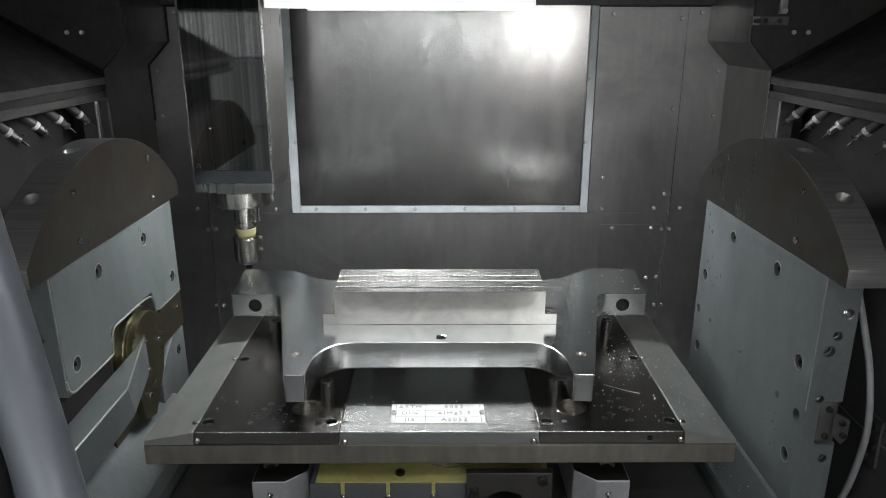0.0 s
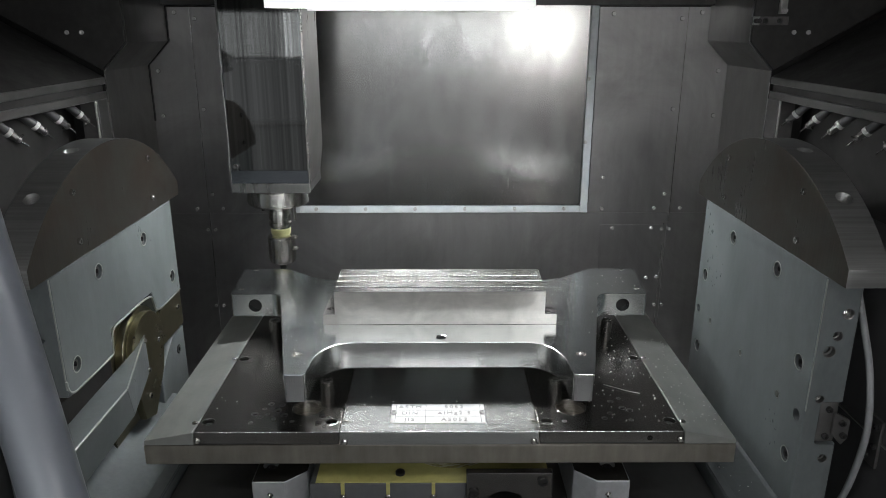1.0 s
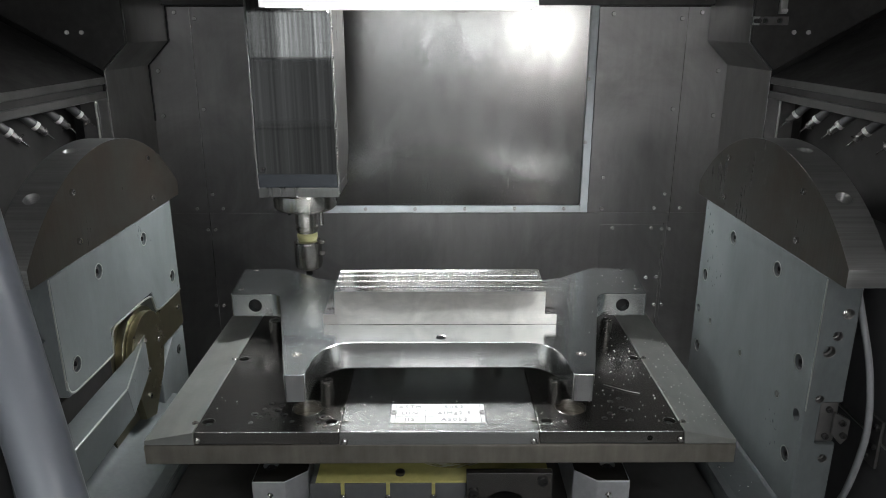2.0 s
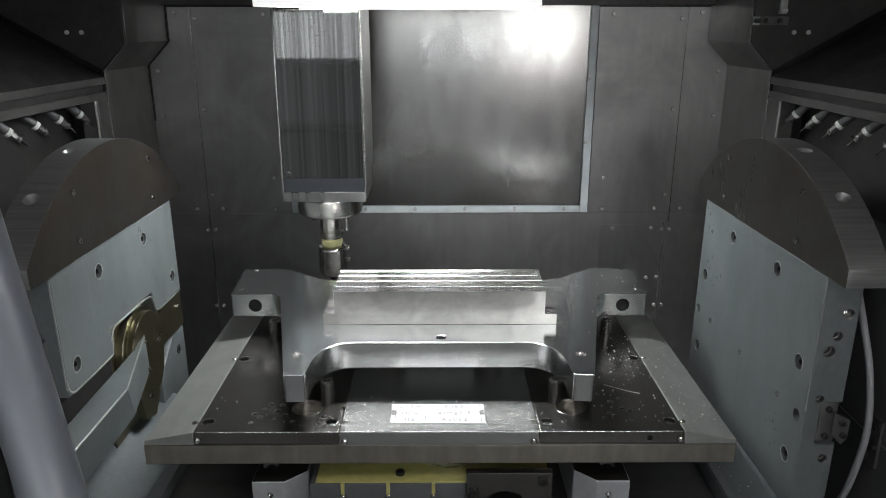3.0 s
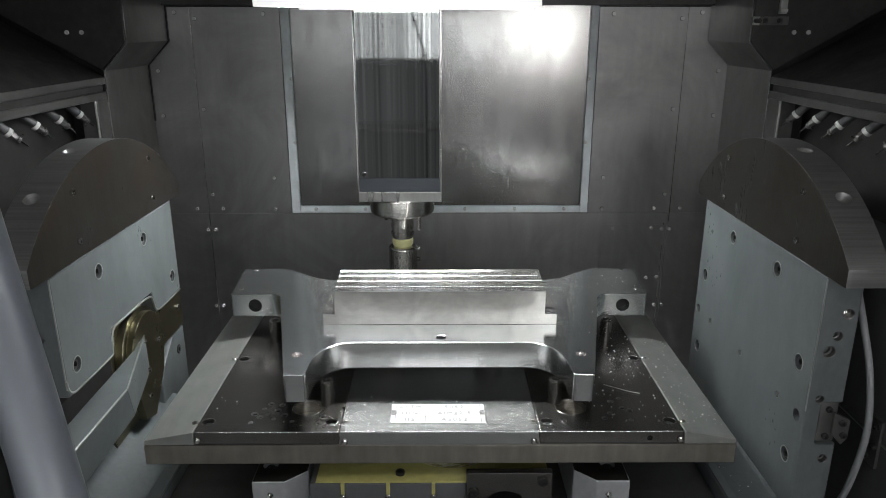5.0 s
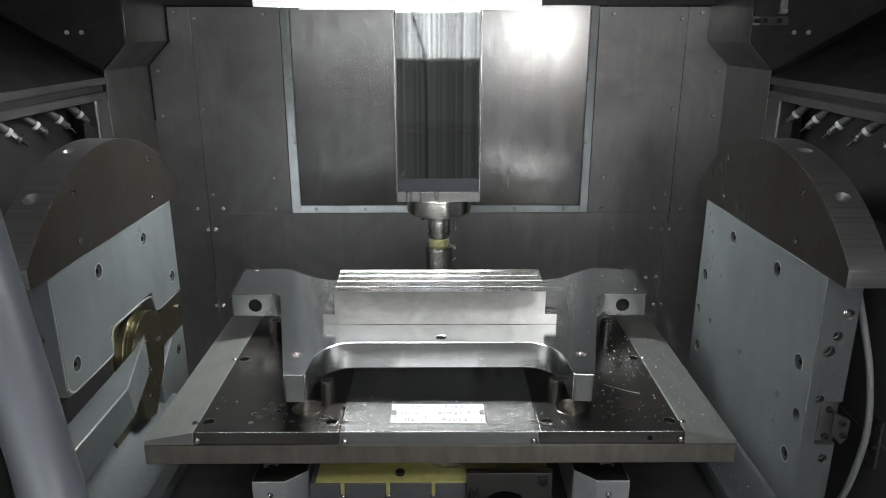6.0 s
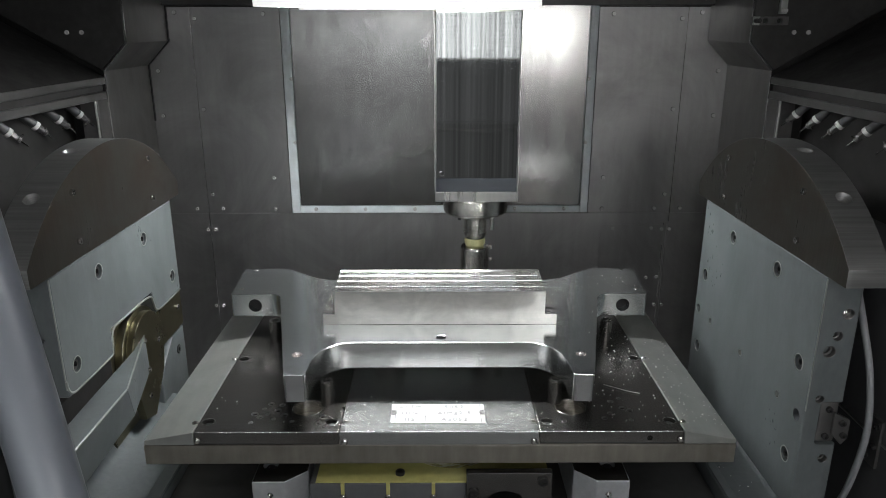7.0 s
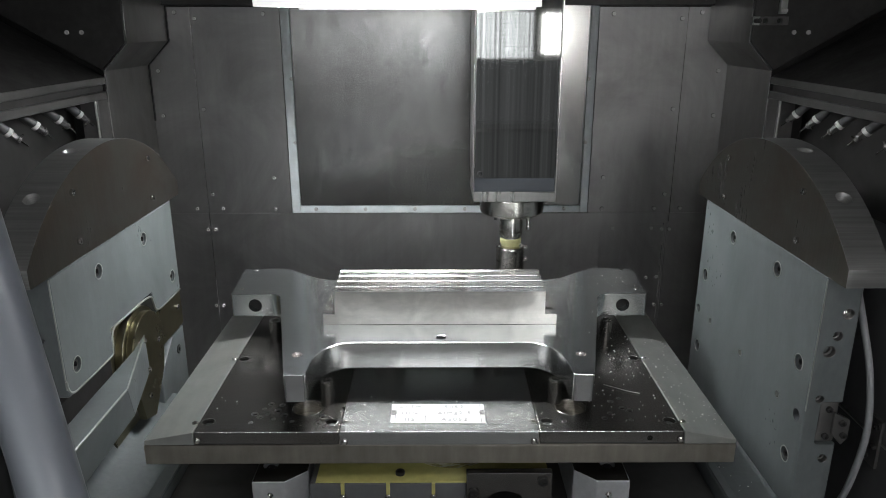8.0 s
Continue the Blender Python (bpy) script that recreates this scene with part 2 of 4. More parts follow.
def enclosure():
    fl = lone("floor", box(-1.56, 1.56, -0.46, 2.06, FLOOR - 0.05, FLOOR), "chute", "scuffed steel chip pan under the table", "floor", kind="structure")
    lone("ceiling", box(-1.56, 1.56, -0.46, 2.06, TOP, TOP + 0.04), "black", "dark roof of the machine enclosure", "ceiling", kind="structure")
    lone("wall_west", box(-1.56, -1.5, -0.40, 2.0, FLOOR, TOP), "side", "dull steel side wall of the enclosure", "wall", kind="structure")
    lone("wall_east", box(1.5, 1.56, -0.40, 2.0, FLOOR, TOP), "side", "dull steel side wall of the enclosure", "wall", kind="structure")
    south = thing("wall_south", "dull steel front wall with the operator's opening", "wall", kind="structure")
    for x0, x1, z0, z1 in ((-1.56, 1.56, 0.452, TOP), (-1.56, 1.56, FLOOR, -0.40), (-1.56, -1.25, -0.40, 0.452), (1.25, 1.56, -0.40, 0.452)):
        part("sheet", box(x0, x1, -0.46, -0.40, z0, z1, 0), "side", south)
    part("door_rail", box(-1.248, 1.248, -0.435, -0.415, 0.119, 0.127, 0.001), "frame", south, "pale rail across the opening")
    lone("hall_floor", box(-6, 6, -9, -0.47, FLOOR - 0.45, FLOOR - 0.40, 0), "frame", "pale workshop floor before the machine", "floor", kind="structure")
    back = thing("wall_north", "brushed stainless back wall of screwed sheets", "wall", kind="structure")
    part("core", box(-1.5, 1.5, YB + 0.02, YB + 0.06, FLOOR, TOP), "black", back)
    # sheets with open joints between them
    g = 0.0004
    for x0, x1, z0, z1 in ((-0.664, -0.425, 0.086, 0.652), (-0.86, -0.664, 0.086, 0.652), (0.43, 0.668, 0.086, 0.652), (0.668, 0.86, 0.086, 0.652),
                           (-0.86, -0.664, FLOOR, 0.086), (-0.664, 0.664, FLOOR, 0.086), (0.664, 0.86, FLOOR, 0.086)):
        part("sheet", box(x0 + g, x1 - g, YB, YB + 0.019, z0 + g, z1 - g, 0.0008, 1), "wall", back)
    # Thin proud strips paint the edge highlights along the seams.
    for x, z0, z1 in ((-0.664, -0.12, 0.652), (0.668, 0.06, 0.652), (0.655, -0.30, 0.056)):
        part("seam_glint", box(x - 0.0008, x + 0.0008, YB - 0.0016, YB + 0.001, z0, z1, 0.0003, 1), "bolt", back, "bright strip painting the glint along the seam")
    for x0, x1 in ((-0.86, -0.43), (0.43, 0.86)):
        part("seam_glint", box(x0, x1, YB - 0.0012, YB + 0.001, 0.0853, 0.0863, 0.0002, 1), "wall", back)
    part("sheet", prism([(0.47, -0.125), (0.645, -0.125), (0.66, 0.05), (0.47, 0.05)], "y", YB - 0.002, YB - 0.0003, 0.0004, 1), "wall", back)
    part("top_strip", box(-0.86, 0.86, YB - 0.03, YB + 0.019, 0.655, 0.72, 0.002), "black", back, "blackened strip over the sheets")
    for x, z in ((0.704, 0.638), (0.652, 0.622), (0.65, 0.383), (0.649, 0.142), (0.697, 0.1), (0.622, 0.1), (0.471, 0.098), (0.469, 0.19), (0.672, 0.037),
                 (0.65, 0.037), (0.468, 0.634), (0.648, -0.2), (0.671, -0.2), (0.764, 0.486), (0.764, 0.365)):
        for s in (-1, 1):
            screw(back, SCREW, s * x, YB - 0.0012, z, "-y")
            screw(back, WASHER, s * x, YB, z, "-y", "washer")
    for x, z in ((0.506, 0.04), (0.619, 0.04), (0.617, -0.113), (0.647, -0.111)):
        screw(back, SCREW, x, YB - 0.002, z, "-y")
    for i in range(9):
        screw(back, BUTTON, -0.7 + i * 0.175, YB - 0.031, 0.672, "-y", "top_screw")


def cover_panel():
    cover = thing("sliding_cover", "wiped stainless cover sheet with smeared coolant marks", "cover panel", kind="structure")
    part("sheet", prism(fillet([(-0.397, 0.11), (0.405, 0.11), (0.405, 0.70), (-0.397, 0.70)], (0.004,) * 4, 2), "y", YB - 0.006, YB + 0.015, 0.001), "slide", cover)
    for x0, x1, z0, z1 in ((-0.4235, -0.399, 0.0875, 0.70), (0.407, 0.4285, 0.0875, 0.70), (-0.3988, 0.4068, 0.0875, 0.1085)):
        part("seal_strip", box(x0, x1, YB - 0.004, YB + 0.012, z0, z1, 0.0015), "seal", cover, "milky plastic wiper strip")
    for x in (-0.354, -0.212, -0.069, 0.074, 0.218, 0.36):
        screw(cover, SCREW, x, YB - 0.0045, 0.099, "-y")
    for z in (0.465, 0.291):
        for x in (-0.402, 0.410):
            screw(cover, SCREW, x, YB - 0.0045, z, "-y")


def side_panel(s):
    side = thing("side_panel", "folded dark sheet panel at the back corner", "panel", "side panels", "structure")
    prof = [(0.726, 0.70), (0.726, 0.565), (0.787, 0.502), (0.787, FLOOR), (0.790, FLOOR), (0.790, 0.5035), (0.729, 0.5665), (0.729, 0.70)]
    part("folded_sheet", prism([(s * x, z) for x, z in prof], "y", 1.73, YB - 0.002, 0.0008), "side", side)
    # The folded panel's near edge has its highlight painted as a bright strip.
    edge = [(0.7255, 0.70), (0.7255, 0.5648), (0.7865, 0.5018), (0.7865, 0.30), (0.7885, 0.30), (0.7885, 0.5026), (0.7275, 0.5656), (0.7275, 0.70)]
    part("panel_edge_glint", prism([(s * x, z) for x, z in edge], "y", 1.7268, 1.7298, 0.0003, 1), "bolt", side, "bright strip painting the glint on the sheet's edge")
    if s < 0:
        # Near-black strip that stands in for the dark gap between panel and wall.
        seal = [(0.7235, 0.70), (0.7235, 0.5640), (0.7845, 0.5010), (0.7845, 0.352), (0.7868, 0.352), (0.7868, 0.5018), (0.7258, 0.5648), (0.7258, 0.70)]
        part("corner_gap", prism([(s * x, z) for x, z in seal], "y", 1.991, YB - 0.0005, 0.0004, 1), "hole", side, "dark strip standing in for the gap along the corner")
    # plate that faces the opening, above the sloping cover
    part("front_plate", prism([(s * x, z) for x, z in [(0.730, 0.70), (0.730, 0.567), (0.791, 0.504), (1.5, 0.91), (1.5, 0.99), (0.730, 0.99)]], "y", 1.728, 1.734, 0.001), "black", side, "black plate over the nozzles")
    part("slope", prism([(s * x, z) for x, z in [(0.790, 0.489), (0.795, 0.484), (1.495, 0.885), (1.495, 0.892)]], "y", 0.35, 1.728, 0.001), "black", side, "black sloping cover")
    for x in (0.826, 0.86):
        screw(side, SCREW, s * x, 1.727, 0.589, "-y")
    screw(side, SCREW, s * 0.732, 1.93, 0.59, "+x" if s < 0 else "-x")
    # rail with the coolant nozzles
    rail = thing("nozzle_rail", "dark steel rail with a row of coolant nozzles", "rail", "nozzle rails")
    part("upper_bar", box(min(s * 0.787, s * 0.83), max(s * 0.787, s * 0.83), 0.4, 1.726, 0.472, 0.4885, 0.002), "rail", rail)
    part("slot_back", box(min(s * 0.795, s * 0.83), max(s * 0.795, s * 0.83), 0.4, 1.726, 0.456, 0.472, 0.0), "black", rail)
    part("lower_bar", box(min(s * 0.787, s * 0.83), max(s * 0.787, s * 0.83), 0.4, 1.726, 0.4385, 0.456, 0.002), "rail", rail)
    part("end_plate", box(min(s * 0.7885, s * 0.83), max(s * 0.7885, s * 0.83), 1.676, 1.727, 0.33, 0.4383, 0.001), "rail", rail)
    part("back_plate", box(min(s * 0.875, s * 0.885), max(s * 0.875, s * 0.885), 0.4, 1.726, 0.0, 0.47, 0.001), "black", rail)
    part("roof_plate", box(min(s * 0.83, s * 0.875), max(s * 0.83, s * 0.875), 0.4, 1.726, 0.450, 0.456, 0.0), "black", rail)
    part("weld", tube_mesh([(s * 0.7935, 1.6745, 0.437), (s * 0.7925, 1.6735, 0.425), (s * 0.7945, 1.6742, 0.410), (s * 0.7928, 1.6738, 0.395), (s * 0.7942, 1.6745, 0.38), (s * 0.7930, 1.6738, 0.34)], 0.0026), "bar", rail, "lumpy bright weld seam")
    screw(rail, CAP_MID, s * 0.796, 1.674, 0.343, "-y")
    for i, y in enumerate((1.66, 1.568, 1.475, 1.378, 1.28)):
        nozzle(s, y, i)


def nozzle(s, y, i):
    tip = Vector((s * -0.36, 0.46, -0.56)).normalized()
    up = Vector((0, 0, 1)).rotation_difference(tip).to_matrix().to_4x4()
    n = thing("coolant_nozzle", "dark coolant nozzle with a white ring and steel tip", "nozzle", "coolant nozzles")
    n.matrix_basis = Matrix.Translation((s * 0.82, y - 0.014, 0.410)) @ up @ Matrix.Rotation(0.5 + 1.3 * i, 4, "Z")
    part("body", lathe([(0, -0.046), (0.0092, -0.046), (0.0092, -0.0042), (0, -0.0042)], 20), "guard", n)
    part("ring", lathe([(0, -0.004), (0.0096, -0.004), (0.0100, -0.003), (0.0100, 0.003), (0.0094, 0.004), (0, 0.004)], 24), "nylon", n, "white plastic ring")
    part("nut", bev(cyl(0.0080, 0.010, (0, 0, 0.0093), "z", 6), 0.0006, 1), "rail", n, "dark hexagon nut")
    part("neck", lathe([(0, 0.0144), (0.0056, 0.0144), (0.0056, 0.019), (0.0068, 0.0195), (0.0068, 0.0245), (0.004, 0.027), (0, 0.027)], 16), "rail", n)
    part("clamp_screw", cyl(0.0022, 0.008, (0.0095, 0, 0.022), "x", 12, None, 0.0004), "chrome", n, "small bright clamp screw")
    part("tip", lathe([(0, 0.0272), (0.0017, 0.0272), (0.0014, 0.044), (0, 0.044)], 12), "bolt", n, "thin bright steel tip")


# ---- trunnion sides ----
CY, CZ, R = 1.247, 0.012, 0.40
PX = 0.58


def arc_poly():
    a0 = math.asin((CY - 0.946) / R)
    pts = [(CY + R * math.sin(a), CZ + R * math.cos(a)) for a in np.linspace(-a0, a0, 41)]
    return [(0.946, 0.2475)] + pts + [(1.548, 0.2475)]


def wing(s):
    w = thing("arc_guard", "thick arc-shaped dark steel guard on the trunnion side", "guard", "arc guards")
    cutters = []
    for y, ang in ((1.044, 0), (1.18, 0)):
        d = Vector((0, y - CY, math.sqrt(R * R - (y - CY) ** 2)))
        p = Vector((s * 0.611, CY, CZ)) + d
        rot = Vector((0, 0, 1)).rotation_difference(d.normalized()).to_matrix().to_4x4()
        b = cyl(0.0125, 0.05, (0, 0, 0), "z", 28)
        bmesh.ops.transform(b, matrix=Matrix.Translation(p) @ rot, verts=b.verts[:])
        cutters.append(b)
        cone = cyl(0.006, 0.03, (0, 0, -0.03), "z", 20)
        bmesh.ops.transform(cone, matrix=Matrix.Translation(p) @ rot, verts=cone.verts[:])
        cutters.append(cone)
        h = part("bore_ring", lathe([(0.0, -0.017), (0.0058, -0.017), (0.0060, -0.0125), (0.0118, -0.0012), (0.0124, -0.0006), (0.0124, -0.0235)], 32), "rim", w, "bright turned ring in the bore")
        h.matrix_basis = Matrix.Translation(p) @ rot
    bm = carve(prism(arc_poly(), "x", s * (PX - 0.002), s * 0.638, 0.0006), cutters)
    body = part("plate", bm, "rim", w)
    body.data.materials.append(M["wing"])
    for poly in body.data.polygons:
        if abs(poly.normal.x) > 0.9:
            poly.material_index = 1
    for y, z in ((1.095, 0.355), (1.094, 0.275), (1.396, 0.355), (1.397, 0.275)):
        screw(w, CAP_MID, s * (PX - 0.003), y, z, "+x" if s < 0 else "-x")


def grey_right():
    p = thing("trunnion_support", "blue-grey painted trunnion plate with counterbored bolts", "machine plate", "trunnion sides")
    holes = [(1.342, 0.206, 0.0125), (1.151, 0.206, 0.0125), (1.46, 0.087, 0.0125), (1.477, 0.002, 0.009), (1.46, -0.081, 0.0125), (1.038, 0.087, 0.0125), (1.02, 0.001, 0.0105), (1.036, -0.082, 0.0125)]
    cut = [cyl(r, 0.03, (PX, y, z), "x", 28) for y, z, r in holes]
    small = [(1.404, 0.002), (1.246, 0.003), (1.089, 0.001)]
    cut += [cyl(0.006, 0.03, (PX, y, z), "x", 20) for y, z in small]
    front = [(0.621, 0.187, 0.0085), (0.611, 0.150, 0.0075), (0.602, 0.124, 0.0095), (0.600, 0.042, 0.0068), (0.621, -0.066, 0.0072), (0.61, -0.155, 0.0085)]
    cut += [cyl(r, 0.03, (x, 0.997, z), "y", 28) for x, z, r in front]
    cut.append(box(0.603, 0.66, 0.98, 1.018, -0.040, 0.037, 0.006, 3))
    part("plate", carve(box(PX, 0.6385, 0.997, 1.50, FLOOR, 0.2465, 0.004, 3), cut), "grey", p)
    for y, z, r in holes:
        if r > 0.012:
            screw(p, CAP_BIG, PX + 0.0148, y, z, "-x", "cap_screw")
            screw(p, RING_BIG, PX, y, z, "-x", "worn_ring")
    for x, z, r in front:
        part("bore_ring", lathe([(r * 0.62, -0.0130), (r * 0.66, -0.0095), (r * 0.97, -0.0088), (r * 0.97, -0.0004), (r * 1.10, 0.0004), (r * 1.13, -0.0006)], 28), "rail", p, "bare turned rim of the bore", at=Matrix.Translation((x, 0.997, z)) @ FACE["-y"])
    for y, z in small:
        part("bore_ring", lathe([(0.0056, -0.004), (0.0058, 0.0004), (0.0068, 0.0004), (0.0070, -0.0006)], 20), "bar", p, at=Matrix.Translation((PX, y, z)) @ FACE["-x"])
    part("pale_edge", tube_mesh([(PX + 0.0016, 0.9986, 0.243), (PX + 0.0013, 0.9983, 0.19), (PX + 0.0016, 0.9986, 0.12), (PX + 0.0018, 0.9988, 0.02)], 0.0013), "bar", p, "paint worn bare along the corner")
    screw(p, CAP_MID, 0.621, 1.0115, 0.187, "-y", "cap_screw")
    screw(p, CAP_MID, 0.600, 1.0115, 0.042, "-y", "cap_screw")


def grey_left():
    p = thing("trunnion_support", "blue-grey painted trunnion plate with a stepped cut-out", "machine plate", "trunnion sides")
    poly = [(0.997, 0.2465), (0.997, 0.046), (1.158, 0.043), (1.162, 0.092), (1.346, 0.090), (1.36, 0.041), (1.50, 0.041), (1.50, 0.2465)]
    poly = fillet(poly, (0, 0.006, 0.004, 0.003, 0.003, 0.003, 0.002, 0), 4)
    holes = [(1.149, 0.205), (1.342, 0.205), (1.462, 0.085), (1.036, 0.087)]
    part("plate", carve(prism(poly, "x", -PX, -0.625, 0.0035, 2), [cyl(0.0125, 0.03, (-PX, y, z), "x", 28) for y, z in holes] + [cyl(0.0078, 0.03, (-0.608, 0.997, 0.148), "y", 24)]), "grey", p)
    part("pale_edge", tube_mesh([(-PX - 0.0014, 0.9984, 0.243), (-PX - 0.0012, 0.9982, 0.16), (-PX - 0.0014, 0.9984, 0.06)], 0.0013), "bar", p, "paint worn bare along the corner")
    for y, z in holes:
        screw(p, CAP_BIG, -PX - 0.0148, y, z, "+x", "cap_screw")
        screw(p, RING_BIG, -PX, y, z, "+x", "worn_ring")
    # The bead's pale colour paints both worn paint and the light on the edge.
    bead = [(0.9985, 0.075), (0.9985, 0.0475), (1.05, 0.0462), (1.155, 0.0446), (1.159, 0.05), (1.163, 0.0905), (1.2, 0.0912), (1.343, 0.0896), (1.352, 0.066), (1.361, 0.0425), (1.43, 0.0422), (1.497, 0.0422)]
    part("edge_bead", tube_mesh([(-PX - 0.0006, y, z) for y, z in bead], 0.0021), "bar", p, "pale worn bead painting the lit edge of the cut-out")
    part("side_web", box(-0.70, -0.6255, 0.9985, 1.50, FLOOR, 0.2460, 0.001), "grey", p)
    # lower plate behind the hub
    low = [(1.435, -0.046), (1.50, -0.046), (1.50, -0.55), (1.345, -0.55), (1.352, -0.115), (1.375, -0.085)]
    part("lower_plate", carve(prism(low, "x", -PX - 0.004, -0.625, 0.003, 2), [cyl(0.0115, 0.03, (-PX, 1.46, -0.088), "x", 28)]), "grey", p)
    screw(p, CAP_BIG, -PX - 0.0148, 1.46, -0.088, "+x", "cap_screw")
    part("slot_seal", box(-0.6245, -0.592, 0.985, 1.168, -0.06, 0.040, 0.002), "black", p, "black rubber seal in the gap")
    # clamp hub in the cut-out
    hub = thing("trunnion_clamp", "olive-tinted steel clamp hub in the plate's cut-out", "clamp")
    part("cross_bar", prism([(1.368, -0.040), (1.50, -0.040), (1.50, 0.0385), (1.368, 0.0385)], "x", -0.582, -0.6245, 0.0012), "olive", hub)
    part("back_plate", prism([(1.165, -0.20), (1.299, -0.20), (1.299, -0.06), (1.345, -0.06), (1.345, 0.0875), (1.165, 0.0875)], "x", -0.604, -0.6245, 0.001), "olive", hub)
    hy, hz = 1.290, -0.008
    ring = [(math.cos(a), math.sin(a)) for a in np.linspace(radians(8), radians(200), 34)]
    lobe = [(hy + 0.077 * u, hz + 0.077 * v) for u, v in ring] + [(1.222, -0.075), (1.238, -0.135), (1.285, -0.150), (1.350, -0.076)]
    part("boss", prism(lobe, "x", -0.574, -0.5885, 0.0015), "olive", hub)
    lobe2 = [(hy + 0.087 * u, hz + 0.087 * v) for u, v in ring] + [(1.222, -0.055), (1.345, -0.055)]
    part("collar", prism(lobe2, "x", -0.5888, -0.6038, 0.0012), "brass", hub, "brighter turned collar")
    for y, z in ((1.247, 0.022), (1.330, -0.004), (1.262, -0.095)):
        screw(hub, CAP_MID, -0.574, y, z, "+x")
    screw(hub, CAP_MID, -0.582, 1.47, 0.01, "+x")


def chute():
    """Folded sheet that runs along the left of the table."""
    c = thing("chip_cover", "folded grey sheet cover beside the trunnion hub", "sheet cover")
    def sheet(pts, name):
        bm = bmesh.new()
        vs = [bm.verts.new(v) for v in pts]
        f = bm.faces.new(vs)
        r = bmesh.ops.extrude_face_region(bm, geom=[f])
        bmesh.ops.translate(bm, vec=(-0.002, 0, -0.0015), verts=[v for v in r["geom"] if isinstance(v, bmesh.types.BMVert)])
        part(name, bev(bm, 0.0006, 1), "grey", c)
    ridge, low = -0.53, -0.536
    sheet([(ridge, 0.84, 0.015), (ridge, 1.085, 0.015), (-0.5725, 1.272, 0.032), (-0.5725, 1.225, 0.023), (-0.5725, 0.84, 0.014)], "upper_flap")
    # Pale tubes paint the highlights that the folds catch.
    part("fold_highlight", tube_mesh([(ridge - 0.0005, 0.842, 0.0144), (ridge - 0.0005, 0.96, 0.0144), (ridge - 0.0005, 1.084, 0.0144)], 0.0019), "bar", c, "pale line painting the highlight along the fold")
    part("fold_highlight", tube_mesh([(ridge - 0.0006, 1.086, 0.0143), (-0.551, 1.178, 0.0225), (-0.572, 1.270, 0.0310)], 0.0016), "bar", c)
    sheet([(ridge, 0.84, 0.0147), (low, 0.84, -0.060), (low, 1.112, -0.050), (ridge, 1.085, 0.0147)], "lower_flap")
    sheet([(ridge, 1.0855, 0.0147), (low, 1.1125, -0.050), (-0.5725, 1.276, -0.048), (-0.5725, 1.2725, 0.0317)], "end_flap")
    for y, z in ((1.262, 0.024), (1.266, -0.040)):
        screw(c, BUTTON, -0.5695, y, z, "+x")
    arm = thing("cradle_arm", "grey painted cradle arm below the table", "machine arm", "cradle arms")
    part("casting", prism(fillet([(-0.625, -0.12), (-0.60, -0.16), (-0.485, -0.185), (-0.485, -0.5), (-0.625, -0.5)], (0.0, 0.03, 0.004, 0, 0), 5), "y", 0.86, 1.40, 0.004, 2), "grey", arm)
    part("ledge", box(-0.532, -0.4862, 0.862, 1.398, -0.1845, -0.1795, 0.0015), "grey", arm)
    part("bracket", box(-0.545, -0.52, 0.872, 0.890, -0.181, -0.168, 0.0015), "bar", arm, "small pale bracket")
    arm = thing("cradle_arm", "grey painted cradle arm with bright chips on it", "machine arm", "cradle arms")
    part("casting", prism(fillet([(0.60, -0.15), (0.575, -0.172), (0.496, -0.175), (0.496, -0.5), (0.60, -0.5)], (0.0, 0.01, 0.004, 0, 0), 5), "y", 0.86, 1.34, 0.004, 2), "grey", arm)
    part("ledge", box(0.4972, 0.512, 0.862, 1.338, -0.1745, -0.1715, 0.001), "grey", arm)


